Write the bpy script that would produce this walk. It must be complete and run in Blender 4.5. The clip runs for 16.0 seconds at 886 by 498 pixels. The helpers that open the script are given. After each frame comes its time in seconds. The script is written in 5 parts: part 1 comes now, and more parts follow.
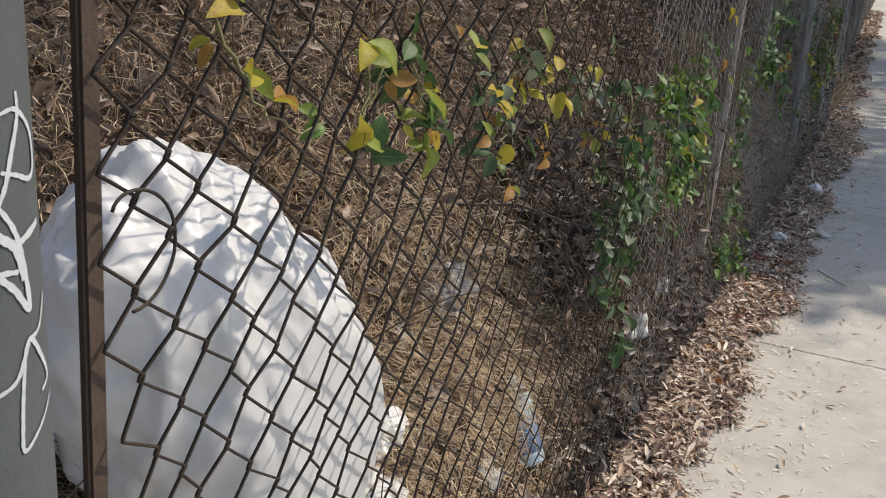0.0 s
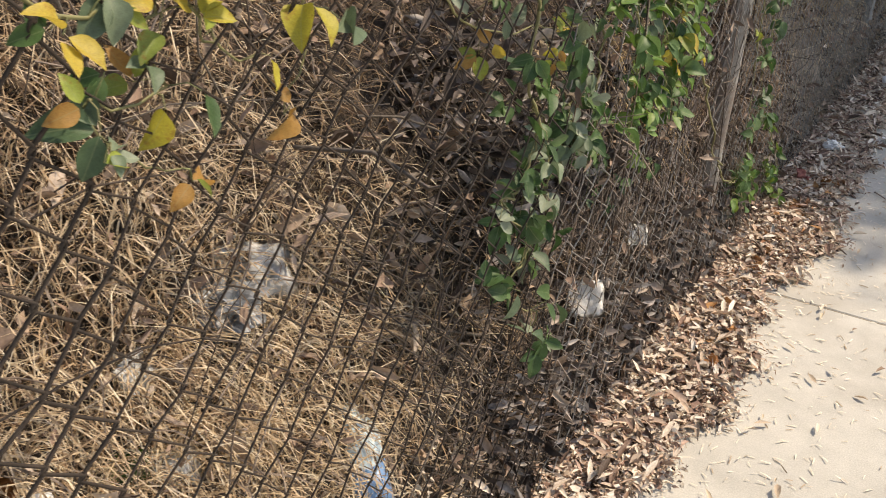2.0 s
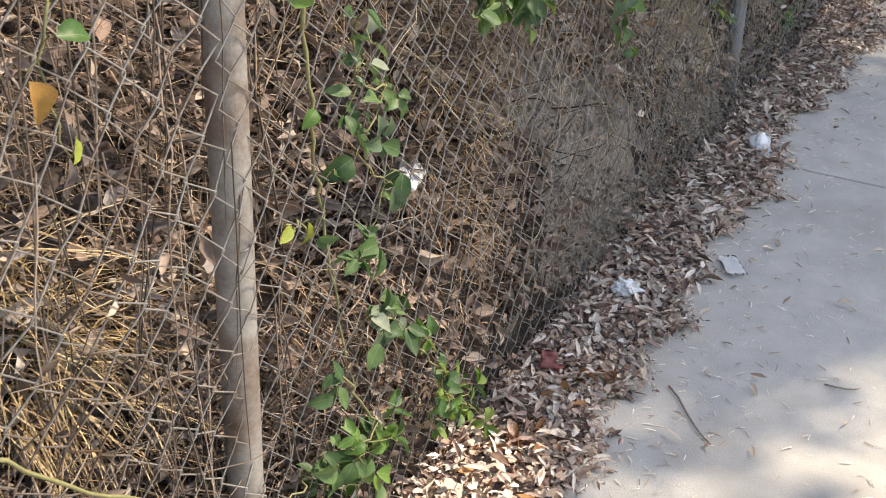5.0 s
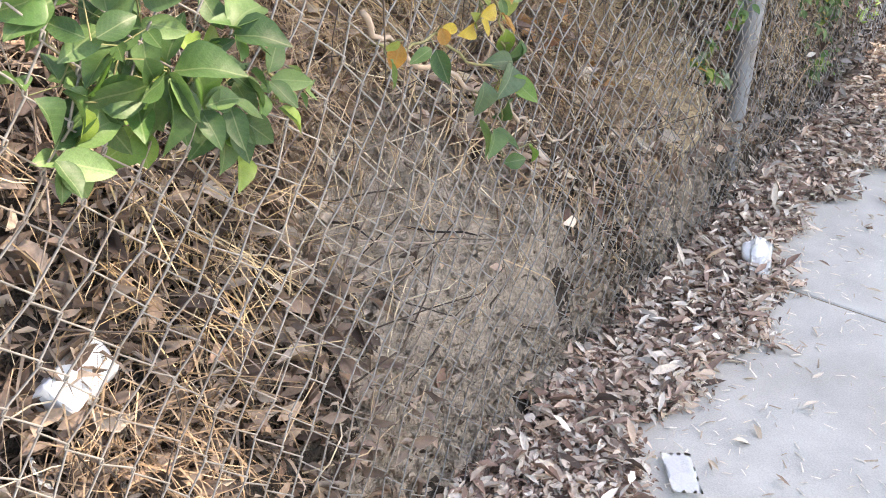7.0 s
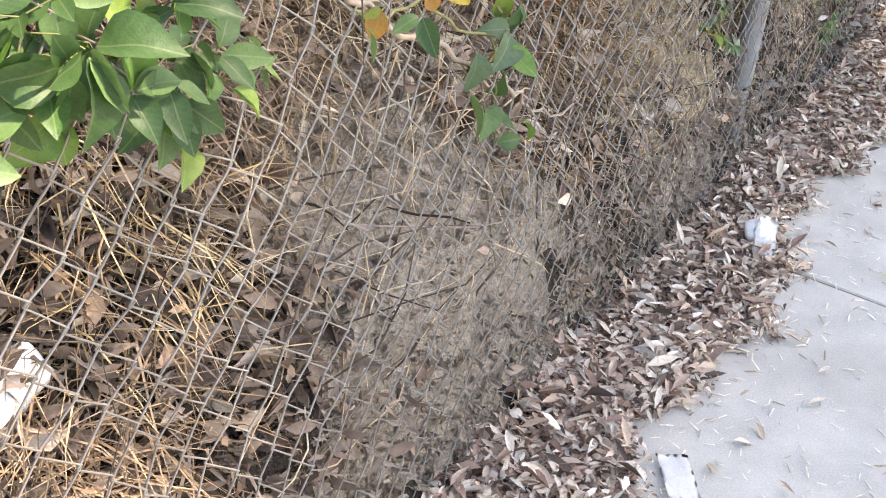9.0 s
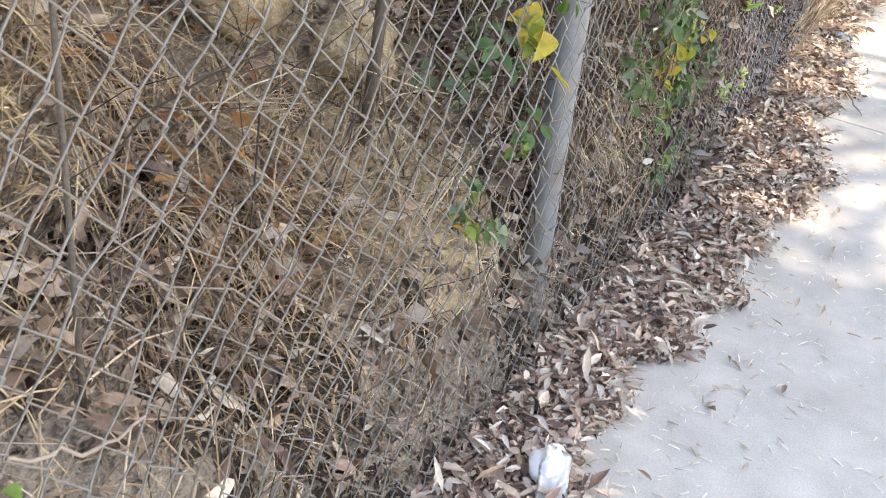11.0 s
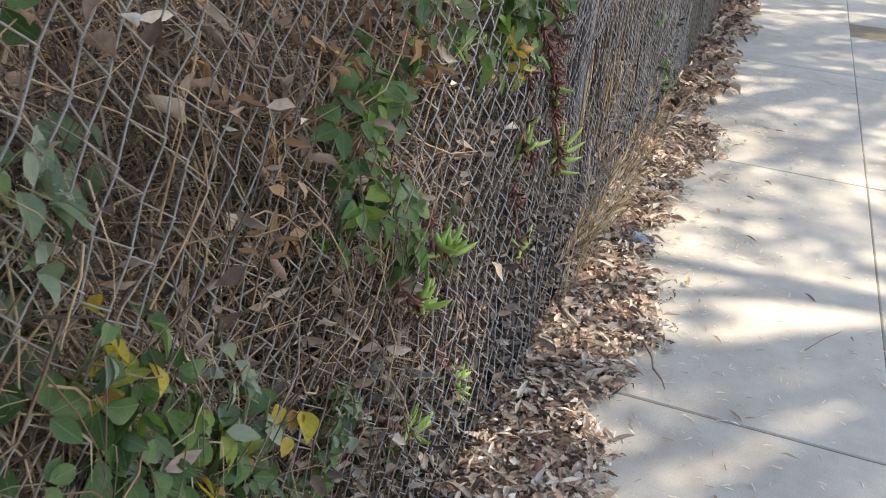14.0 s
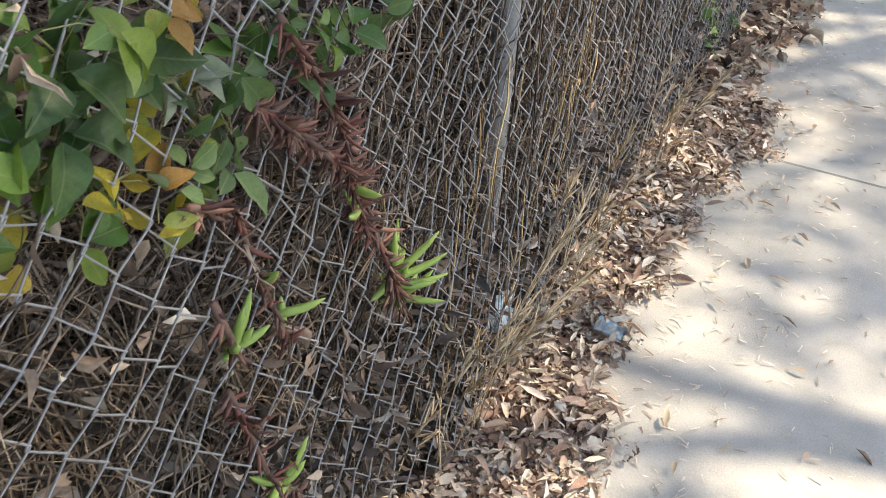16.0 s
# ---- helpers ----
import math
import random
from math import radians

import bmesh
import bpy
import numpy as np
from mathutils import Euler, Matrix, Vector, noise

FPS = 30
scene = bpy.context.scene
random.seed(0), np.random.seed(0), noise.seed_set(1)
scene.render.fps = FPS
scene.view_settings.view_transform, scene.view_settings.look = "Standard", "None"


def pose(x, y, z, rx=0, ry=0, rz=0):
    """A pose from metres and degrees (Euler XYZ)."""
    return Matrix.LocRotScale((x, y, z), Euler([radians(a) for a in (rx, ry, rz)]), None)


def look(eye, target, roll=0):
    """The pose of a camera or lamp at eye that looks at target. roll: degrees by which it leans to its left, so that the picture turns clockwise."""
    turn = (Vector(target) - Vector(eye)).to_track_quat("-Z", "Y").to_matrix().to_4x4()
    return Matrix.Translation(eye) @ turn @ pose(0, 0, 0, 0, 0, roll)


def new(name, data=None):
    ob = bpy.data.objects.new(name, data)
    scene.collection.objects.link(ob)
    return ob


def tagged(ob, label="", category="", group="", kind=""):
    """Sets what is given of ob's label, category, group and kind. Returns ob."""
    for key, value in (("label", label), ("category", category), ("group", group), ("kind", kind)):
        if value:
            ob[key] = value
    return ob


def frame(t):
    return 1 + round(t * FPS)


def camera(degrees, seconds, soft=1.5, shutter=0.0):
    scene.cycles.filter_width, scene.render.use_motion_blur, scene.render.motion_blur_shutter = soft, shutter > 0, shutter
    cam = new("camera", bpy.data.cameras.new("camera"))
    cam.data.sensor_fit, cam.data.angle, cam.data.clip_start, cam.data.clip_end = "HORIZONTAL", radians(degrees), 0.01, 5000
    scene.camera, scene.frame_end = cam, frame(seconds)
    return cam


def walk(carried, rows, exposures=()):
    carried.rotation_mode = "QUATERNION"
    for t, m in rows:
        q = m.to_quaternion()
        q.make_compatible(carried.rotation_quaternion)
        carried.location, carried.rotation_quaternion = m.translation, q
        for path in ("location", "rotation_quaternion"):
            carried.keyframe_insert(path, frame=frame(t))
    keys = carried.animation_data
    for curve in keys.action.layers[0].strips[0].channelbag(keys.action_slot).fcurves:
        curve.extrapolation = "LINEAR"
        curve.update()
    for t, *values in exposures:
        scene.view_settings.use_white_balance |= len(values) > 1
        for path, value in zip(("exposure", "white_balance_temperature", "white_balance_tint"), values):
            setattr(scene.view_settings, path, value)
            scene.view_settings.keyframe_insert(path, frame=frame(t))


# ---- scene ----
cam = camera(46.4, 16.0, soft=1.0, shutter=0.08)
PATH = [
    (0, (-0.022, 1.465, 1.473), (-0.795, 3.195, 0.833), 3.7),
    (0.5, (-0.028, 1.691, 1.438), (-0.85, 3.385, 0.762), 3.7),
    (1, (-0.12, 1.932, 1.434), (-0.949, 3.619, 0.75), 3.2),
    (1.5, (-0.118, 2.102, 1.415), (-0.92, 3.772, 0.661), 3.7),
    (2, (0.013, 2.385, 1.406), (-0.839, 3.957, 0.511), 3.3),
    (2.5, (0.107, 2.646, 1.402), (-0.726, 4.192, 0.445), 2.4),
    (3, (0.083, 3.002, 1.424), (-0.71, 4.555, 0.444), 2.5),
    (3.5, (0.148, 3.33, 1.415), (-0.636, 4.888, 0.437), 2.5),
    (4, (0.211, 3.582, 1.426), (-0.622, 5.126, 0.466), 2.0),
    (4.5, (0.137, 3.978, 1.406), (-0.688, 5.518, 0.431), 2.2),
    (5, (0.183, 4.281, 1.384), (-0.668, 5.806, 0.408), 1.0),
    (7.3, (0.021, 5.41, 1.233), (-0.898, 6.858, 0.204), 3.7),
    (7.5, (0.013, 5.428, 1.227), (-0.912, 6.862, 0.185), 3.7),
    (8, (0.02, 5.442, 1.22), (-0.91, 6.855, 0.153), 3.5),
    (8.2, (0.007, 5.44, 1.215), (-0.909, 6.848, 0.129), 4.0),
    (10.3, (-0.075, 5.898, 1.211), (-0.822, 7.426, 0.158), 6.0),
    (10.5, (-0.07, 6.008, 1.204), (-0.799, 7.554, 0.166), 6.5),
    (11, (-0.083, 6.244, 1.2), (-0.826, 7.804, 0.192), 7.9),
    (11.5, (-0.153, 6.496, 1.202), (-0.875, 8.143, 0.327), 6.0),
    (12, (-0.169, 6.697, 1.226), (-0.779, 8.455, 0.493), 5.2),
    (12.5, (-0.089, 6.895, 1.245), (-0.705, 8.66, 0.535), 5.1),
    (13, (-0.112, 7.103, 1.197), (-0.73, 8.867, 0.486), 5.1),
    (13.5, (-0.172, 7.401, 1.172), (-0.77, 9.156, 0.423), 5.6),
    (14, (-0.142, 7.676, 1.175), (-0.741, 9.411, 0.38), 5.6),
    (14.5, (-0.124, 7.972, 1.177), (-0.787, 9.634, 0.284), 4.6),
    (15, (-0.149, 8.29, 1.176), (-0.81, 9.927, 0.235), 4.6),
    (15.5, (-0.129, 8.595, 1.154), (-0.792, 10.2, 0.162), 4.5),
    (16, (-0.136, 8.91, 1.164), (-0.852, 10.475, 0.147), 5.0),
]
walk(cam, [(t, look(eye, target, roll)) for t, eye, target, roll in PATH],
     exposures=[(0.0, 0.30, 7100, 12), (1.5, 0.58, 8000, 13), (2.0, 0.78, 8000, 13), (2.5, 0.72, 7800, 12), (3.0, 0.56, 7600, 12), (3.5, 0.62, 7300, 11), (4.0, 1.0, 7400, 11), (4.5, 1.3, 7500, 12), (5.0, 1.4, 7700, 14), (7.3, 2.53, 8000, 16), (8.2, 2.53, 8000, 16), (10.5, 2.5, 8100, 15), (11.0, 2.5, 8100, 15), (11.5, 2.82, 8100, 14), (12.0, 1.9, 7800, 11), (12.5, 1.66, 7700, 10), (14.0, 1.65, 7900, 12), (15.0, 1.65, 7900, 12), (16.0, 1.65, 7800, 12)])

# ---- daylight ----
SUN_ELEVATION, SUN_AZIMUTH = 52.0, 45.0     # azimuth: degrees from +y towards +x
world = bpy.data.worlds.new("world")
scene.world = world
world.use_nodes = True
sky = world.node_tree.nodes.new("ShaderNodeTexSky")
sky.sky_type, sky.sun_disc = "NISHITA", False
sky.sun_elevation, sky.sun_rotation = radians(SUN_ELEVATION), radians(SUN_AZIMUTH)
background = world.node_tree.nodes["Background"]
world.node_tree.links.new(sky.outputs[0], background.inputs[0])
background.inputs[1].default_value = 0.14
sun = new("sun", bpy.data.lights.new("sun", "SUN"))
sun.data.energy, sun.data.angle, sun.data.color = 2.85, radians(0.8), (1.0, 0.94, 0.84)
sun_way = Vector((math.sin(radians(SUN_AZIMUTH)) * math.cos(radians(SUN_ELEVATION)),
                  math.cos(radians(SUN_AZIMUTH)) * math.cos(radians(SUN_ELEVATION)), math.sin(radians(SUN_ELEVATION))))
sun.matrix_world = look((0, 0, 30), Vector((0, 0, 30)) - sun_way)


# ---- materials ----
def node(tree, kind, **values):
    n = tree.nodes.new(kind)
    for key, value in values.items():
        n.inputs[key.replace("_", " ")].default_value = value
    return n


def material(name, colours, rough=0.8, metal=0.0, vary="island", scale=20.0, grain=0.35, bump=0.3, fine=180.0,
             stain=None, stain_scale=2.0, stain_from=0.5, stain_to=0.7, through_light=0.0, spec=0.4, veins=False):
    """Colours picked at random per piece, broken up by grain at two scales, with stains and relief."""
    m = bpy.data.materials.new(name)
    m.use_nodes = True
    t = m.node_tree
    link = t.links.new
    bsdf = t.nodes["Principled BSDF"]
    bsdf.inputs["Roughness"].default_value, bsdf.inputs["Metallic"].default_value = rough, metal
    bsdf.inputs["Specular IOR Level"].default_value = spec
    ramp = t.nodes.new("ShaderNodeValToRGB")
    els = ramp.color_ramp.elements
    while len(els) < len(colours):
        els.new(0.5)
    for i, c in enumerate(colours):
        els[i].position = i / max(1, len(colours) - 1)
        els[i].color = (*c, 1)
    coords = t.nodes.new("ShaderNodeTexCoord")
    if vary in ("island", "object"):
        ramp.color_ramp.interpolation = "CONSTANT"
        for k, el in enumerate(els):
            el.position = k / len(colours)
    if vary == "island":
        link(t.nodes.new("ShaderNodeNewGeometry").outputs["Random Per Island"], ramp.inputs[0])
    elif vary == "object":
        link(t.nodes.new("ShaderNodeObjectInfo").outputs["Random"], ramp.inputs[0])
    else:
        n0 = node(t, "ShaderNodeTexNoise", Scale=scale * 0.12, Detail=6.0, Roughness=0.65)
        link(coords.outputs["Object"], n0.inputs["Vector"])
        link(n0.outputs[0], ramp.inputs[0])
    n1 = node(t, "ShaderNodeTexNoise", Scale=scale, Detail=5.0, Roughness=0.6)
    n2 = node(t, "ShaderNodeTexNoise", Scale=fine, Detail=3.0, Roughness=0.6)
    for n in (n1, n2):
        link(coords.outputs["Object"], n.inputs["Vector"])
    add = t.nodes.new("ShaderNodeMath")
    add.operation = "ADD"
    link(n1.outputs[0], add.inputs[0])
    link(n2.outputs[0], add.inputs[1])
    span = t.nodes.new("ShaderNodeMapRange")
    span.inputs["From Min"].default_value, span.inputs["From Max"].default_value = 0.6, 1.4
    span.inputs["To Min"].default_value, span.inputs["To Max"].default_value = 1 - grain, 1 + grain
    link(add.outputs[0], span.inputs[0])
    hsv = t.nodes.new("ShaderNodeHueSaturation")
    link(ramp.outputs[0], hsv.inputs["Color"])
    link(span.outputs[0], hsv.inputs["Value"])
    colour = hsv.outputs[0]
    if veins:
        # pale midrib and side veins, from the leaf's own axes
        def maths(op, a, b=None):
            m2 = t.nodes.new("ShaderNodeMath")
            m2.operation = op
            for k, val in enumerate((a, b)):
                if val is None:
                    continue
                if isinstance(val, (int, float)):
                    m2.inputs[k].default_value = val
                else:
                    link(val, m2.inputs[k])
            return m2.outputs[0]
        axes = t.nodes.new("ShaderNodeSeparateXYZ")
        link(coords.outputs["Object"], axes.inputs[0])
        off = maths("ABSOLUTE", axes.outputs[0])
        rib = maths("LESS_THAN", off, 0.014)
        run = maths("SUBTRACT", axes.outputs[1], maths("MULTIPLY", off, 0.9))
        ridge = maths("POWER", maths("ABSOLUTE", maths("SINE", maths("MULTIPLY", run, 24.0))), 0.35)
        side_vein = maths("SUBTRACT", 1.0, ridge)
        amount = maths("MINIMUM", maths("ADD", maths("MULTIPLY", rib, 0.22), maths("MULTIPLY", side_vein, 0.07)), 0.3)
        pale = t.nodes.new("ShaderNodeMixRGB")
        link(amount, pale.inputs[0])
        link(colour, pale.inputs[1])
        pale.inputs[2].default_value = (0.34, 0.38, 0.20, 1)
        colour = pale.outputs[0]
    if stain:
        n3 = node(t, "ShaderNodeTexNoise", Scale=stain_scale, Detail=8.0, Roughness=0.7)
        link(coords.outputs["Object"], n3.inputs["Vector"])
        r3 = t.nodes.new("ShaderNodeMapRange")
        r3.inputs["From Min"].default_value, r3.inputs["From Max"].default_value = stain_from, stain_to
        link(n3.outputs[0], r3.inputs[0])
        mix = t.nodes.new("ShaderNodeMixRGB")
        link(r3.outputs[0], mix.inputs[0])
        link(colour, mix.inputs[1])
        mix.inputs[2].default_value = (*stain, 1)
        colour = mix.outputs[0]
    link(colour, bsdf.inputs["Base Color"])
    if bump:
        b = t.nodes.new("ShaderNodeBump")
        b.inputs["Strength"].default_value, b.inputs["Distance"].default_value = min(bump, 1.0), 0.004 if bump < 0.85 else 0.02
        link(add.outputs[0], b.inputs["Height"])
        link(b.outputs[0], bsdf.inputs["Normal"])
    if through_light:
        tl = t.nodes.new("ShaderNodeBsdfTranslucent")
        link(colour, tl.inputs["Color"])
        ms = t.nodes.new("ShaderNodeMixShader")
        ms.inputs[0].default_value = through_light
        link(bsdf.outputs[0], ms.inputs[1])
        link(tl.outputs[0], ms.inputs[2])
        link(ms.outputs[0], t.nodes["Material Output"].inputs["Surface"])
    return m


CONCRETE = material("concrete", [(0.40, 0.384, 0.342), (0.49, 0.471, 0.424), (0.44, 0.423, 0.378), (0.465, 0.447, 0.40)], 0.9, vary="noise", scale=9, grain=0.24, fine=260,
                    bump=0.3, stain=(0.34, 0.31, 0.265), stain_scale=1.3, stain_from=0.50, stain_to=0.80)
ASPHALT = material("asphalt", [(0.045, 0.045, 0.047), (0.06, 0.06, 0.06)], 0.95, vary="noise", scale=30, grain=0.3, bump=0.5)
GROUND = material("dry_ground", [(0.16, 0.13, 0.09), (0.24, 0.20, 0.14)], 0.95, vary="noise", scale=6, grain=0.3)
SOIL = material("soil", [(0.23, 0.183, 0.14), (0.385, 0.317, 0.252), (0.51, 0.43, 0.348)], 0.95, vary="noise", scale=48, grain=0.5, bump=1.0, fine=140,
                stain=(0.17, 0.13, 0.10), stain_scale=6.0, stain_from=0.56, stain_to=0.74)
TANEARTH = material("tan_earth", [(0.36, 0.275, 0.175), (0.50, 0.385, 0.245), (0.60, 0.475, 0.31)], 0.95, vary="noise", scale=22, grain=0.3, bump=0.9, fine=120)
# Humus kept near-black, so the shade between blades is in its colour.
SHADEDHUMUS = material("shaded_humus", [(0.028, 0.021, 0.016), (0.055, 0.042, 0.032), (0.095, 0.073, 0.056)], 0.95, vary="noise", scale=26, grain=0.45, bump=0.9, fine=120)
STRAW = material("dry_grass", [(0.24, 0.16, 0.085), (0.50, 0.35, 0.175), (0.66, 0.50, 0.27), (0.38, 0.26, 0.14), (0.60, 0.46, 0.28)], 0.8, scale=30, grain=0.2, bump=0, through_light=0.2)
PALESTRAW = material("pale_straw", [(0.52, 0.40, 0.26), (0.72, 0.59, 0.42), (0.62, 0.48, 0.32), (0.42, 0.30, 0.19), (0.78, 0.67, 0.50)], 0.8, scale=30, grain=0.2, bump=0, through_light=0.25)
BROWNSTRAW = material("brown_straw", [(0.17, 0.115, 0.072), (0.37, 0.255, 0.155), (0.48, 0.345, 0.22), (0.25, 0.17, 0.105)], 0.8, scale=30, grain=0.2, bump=0, through_light=0.15)
# Darker copy of brown straw, with the growth's deep shade in its colours.
SHADEDSTRAW = material("shaded_straw", [(0.085, 0.058, 0.038), (0.21, 0.145, 0.092), (0.34, 0.25, 0.165), (0.13, 0.09, 0.058), (0.25, 0.18, 0.12), (0.45, 0.34, 0.23)], 0.8, scale=30, grain=0.2, bump=0, through_light=0.12)
GREYSTRAW = material("weathered_straw", [(0.08, 0.06, 0.047), (0.22, 0.17, 0.132), (0.34, 0.275, 0.22), (0.14, 0.105, 0.08)], 0.85, scale=30, grain=0.2, bump=0, through_light=0.1)
DEADLEAF = material("dead_leaf", [(0.20, 0.13, 0.10), (0.47, 0.345, 0.27), (0.70, 0.59, 0.475), (0.32, 0.215, 0.165), (0.80, 0.71, 0.60), (0.56, 0.42, 0.325), (0.26, 0.165, 0.125), (0.60, 0.44, 0.325), (0.43, 0.30, 0.24), (0.74, 0.63, 0.51), (0.10, 0.07, 0.055), (0.52, 0.46, 0.39)], 0.75, scale=60, grain=0.3, bump=0.2, through_light=0.12)
RUSTLEAF = material("rusty_leaf", [(0.32, 0.15, 0.06), (0.42, 0.22, 0.09), (0.24, 0.11, 0.05)], 0.7, scale=60, grain=0.3, bump=0.2, through_light=0.2)
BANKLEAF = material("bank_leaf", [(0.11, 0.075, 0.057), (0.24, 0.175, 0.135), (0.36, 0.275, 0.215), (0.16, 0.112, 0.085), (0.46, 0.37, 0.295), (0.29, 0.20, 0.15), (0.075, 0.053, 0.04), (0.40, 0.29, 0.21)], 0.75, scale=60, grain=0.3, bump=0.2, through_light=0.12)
GREYDEAD = material("grey_dead_leaf", [(0.06, 0.048, 0.042), (0.16, 0.13, 0.115), (0.34, 0.295, 0.27), (0.09, 0.07, 0.06), (0.42, 0.37, 0.33), (0.21, 0.165, 0.14), (0.075, 0.06, 0.052)], 0.75, scale=60, grain=0.3, bump=0.2, through_light=0.1)
FADEDLEAF = material("faded_leaf", [(0.56, 0.46, 0.37), (0.70, 0.61, 0.51), (0.46, 0.36, 0.28), (0.76, 0.69, 0.60)], 0.75, scale=60, grain=0.25, bump=0.2, through_light=0.12)
PALELEAF = material("bleached_leaf", [(0.50, 0.40, 0.30), (0.66, 0.57, 0.46), (0.30, 0.21, 0.15), (0.58, 0.47, 0.34)], 0.7, vary="object", scale=60, grain=0.25, bump=0.2, through_light=0.15)
TWIG = material("twig_bark", [(0.05, 0.037, 0.029), (0.14, 0.105, 0.082), (0.27, 0.215, 0.175), (0.085, 0.064, 0.05)], 0.85, scale=40, grain=0.3, bump=0.2)
GREENSTEM = material("green_stem", [(0.11, 0.12, 0.045), (0.19, 0.18, 0.08)], 0.6, scale=20, grain=0.25, bump=0.1)
GREENLEAF = material("green_leaf", [(0.04, 0.09, 0.028), (0.075, 0.145, 0.045), (0.11, 0.19, 0.065), (0.055, 0.115, 0.035)], 0.45, vary="object", veins=True, scale=5, fine=30, grain=0.28, bump=0.15, through_light=0.35)
BRIGHTLEAF = material("bright_leaf", [(0.075, 0.165, 0.030), (0.115, 0.215, 0.040), (0.055, 0.130, 0.030), (0.150, 0.230, 0.040)], 0.42, vary="object", veins=True, scale=5, fine=30, grain=0.28, bump=0.15, through_light=0.3)
GREYLEAF = material("dusty_leaf", [(0.10, 0.145, 0.085), (0.165, 0.215, 0.135), (0.07, 0.12, 0.06), (0.21, 0.25, 0.18)], 0.5, vary="object", veins=True, scale=5, fine=30, grain=0.28, bump=0.15, through_light=0.25)
YELLOWLEAF = material("yellow_leaf", [(0.46, 0.40, 0.05), (0.50, 0.38, 0.06), (0.40, 0.22, 0.06), (0.28, 0.34, 0.06), (0.22, 0.28, 0.06)], 0.5, vary="object", veins=True, scale=5, fine=30, grain=0.285, bump=0.15, through_light=0.4,
                      stain=(0.30, 0.12, 0.03), stain_scale=2.2, stain_from=0.54, stain_to=0.70)
CANOPY = material("tree_leaf", [(0.04, 0.09, 0.02), (0.07, 0.14, 0.035), (0.09, 0.16, 0.04)], 0.5, scale=20, grain=0.2, bump=0, through_light=0.3)
BARK = material("bark", [(0.10, 0.085, 0.07), (0.17, 0.14, 0.115)], 0.9, vary="noise", scale=25, grain=0.35, bump=0.8)
ZINC = material("galvanised_steel", [(0.18, 0.195, 0.21), (0.26, 0.275, 0.29), (0.215, 0.228, 0.24)], 0.5, 0.5, vary="noise", scale=40, grain=0.2, bump=0.15,
                stain=(0.26, 0.23, 0.20), stain_scale=9, stain_from=0.55, stain_to=0.75)
OLDZINC = material("dirty_zinc", [(0.22, 0.21, 0.195), (0.31, 0.295, 0.275), (0.26, 0.24, 0.22)], 0.6, 0.4, vary="noise", scale=40, grain=0.25, bump=0.2,
                   stain=(0.15, 0.09, 0.055), stain_scale=6, stain_from=0.45, stain_to=0.65)
WIRE = material("netting_wire", [(0.15, 0.142, 0.132), (0.27, 0.26, 0.247), (0.18, 0.163, 0.143)], 0.6, 0.3, vary="noise", scale=60, grain=0.2, bump=0.1,
                stain=(0.22, 0.17, 0.13), stain_scale=5, stain_from=0.5, stain_to=0.7)
NEWWIRE = material("galvanised_wire", [(0.24, 0.245, 0.26), (0.36, 0.37, 0.39), (0.29, 0.29, 0.30)], 0.55, 0.3, vary="noise", scale=60, grain=0.2, bump=0.1)
RUSTWIRE = material("rusty_wire", [(0.030, 0.026, 0.023), (0.055, 0.042, 0.034), (0.085, 0.058, 0.042)], 0.75, 0.3, vary="noise", scale=60, grain=0.3, bump=0.2)
RUSTBAR = material("rusty_bar", [(0.07, 0.05, 0.04), (0.11, 0.075, 0.055)], 0.8, 0.2, vary="noise", scale=30, grain=0.3, bump=0.3)
# Grey paint set darker, with the shade on the pole in its colour.
POLEPAINT = material("grey_pole_paint", [(0.075, 0.086, 0.09), (0.115, 0.128, 0.132)], 0.55, 0.1, vary="noise", scale=14, grain=0.15, bump=0.15,
                     stain=(0.13, 0.13, 0.13), stain_scale=5, stain_from=0.55, stain_to=0.75)
SPRAY = material("white_spray", [(0.46, 0.49, 0.51), (0.62, 0.65, 0.67)], 0.7, vary="noise", scale=30, grain=0.12, bump=0)
# The brown blotches on the film stand for shade in its folds.
PLASTIC = material("white_plastic_film", [(0.86, 0.86, 0.86), (0.91, 0.91, 0.90)], 0.30, vary="noise", scale=8, grain=0.06, bump=0.12, fine=40, through_light=0.3, spec=0.6,
                   stain=(0.45, 0.36, 0.25), stain_scale=3.0, stain_from=0.66, stain_to=0.82)
PAPER = material("white_paper", [(0.70, 0.70, 0.69), (0.78, 0.78, 0.77)], 0.8, vary="noise", scale=20, grain=0.12, bump=0.15,
                 stain=(0.45, 0.40, 0.33), stain_scale=8, stain_from=0.6, stain_to=0.8)
CLOTH = material("white_tissue", [(0.80, 0.79, 0.77), (0.86, 0.85, 0.84)], 0.9, vary="noise", scale=60, grain=0.1, bump=0.3)
BLUEPLASTIC = material("blue_plastic", [(0.12, 0.26, 0.50), (0.20, 0.36, 0.60)], 0.35, vary="noise", scale=10, grain=0.15, bump=0.1, through_light=0.2, spec=0.6)
PALEBLUE = material("pale_blue_wrap", [(0.45, 0.60, 0.68), (0.62, 0.72, 0.76)], 0.4, vary="noise", scale=20, grain=0.15, bump=0.1)
PINK = material("faded_red_leaf", [(0.36, 0.12, 0.11), (0.45, 0.20, 0.17)], 0.7, vary="noise", scale=30, grain=0.2, bump=0.1)
YELLOWPAINT = material("yellow_paint", [(0.72, 0.48, 0.02), (0.80, 0.55, 0.03)], 0.4, vary="noise", scale=20, grain=0.08, bump=0.1,
                       stain=(0.30, 0.20, 0.08), stain_scale=6, stain_from=0.62, stain_to=0.75)
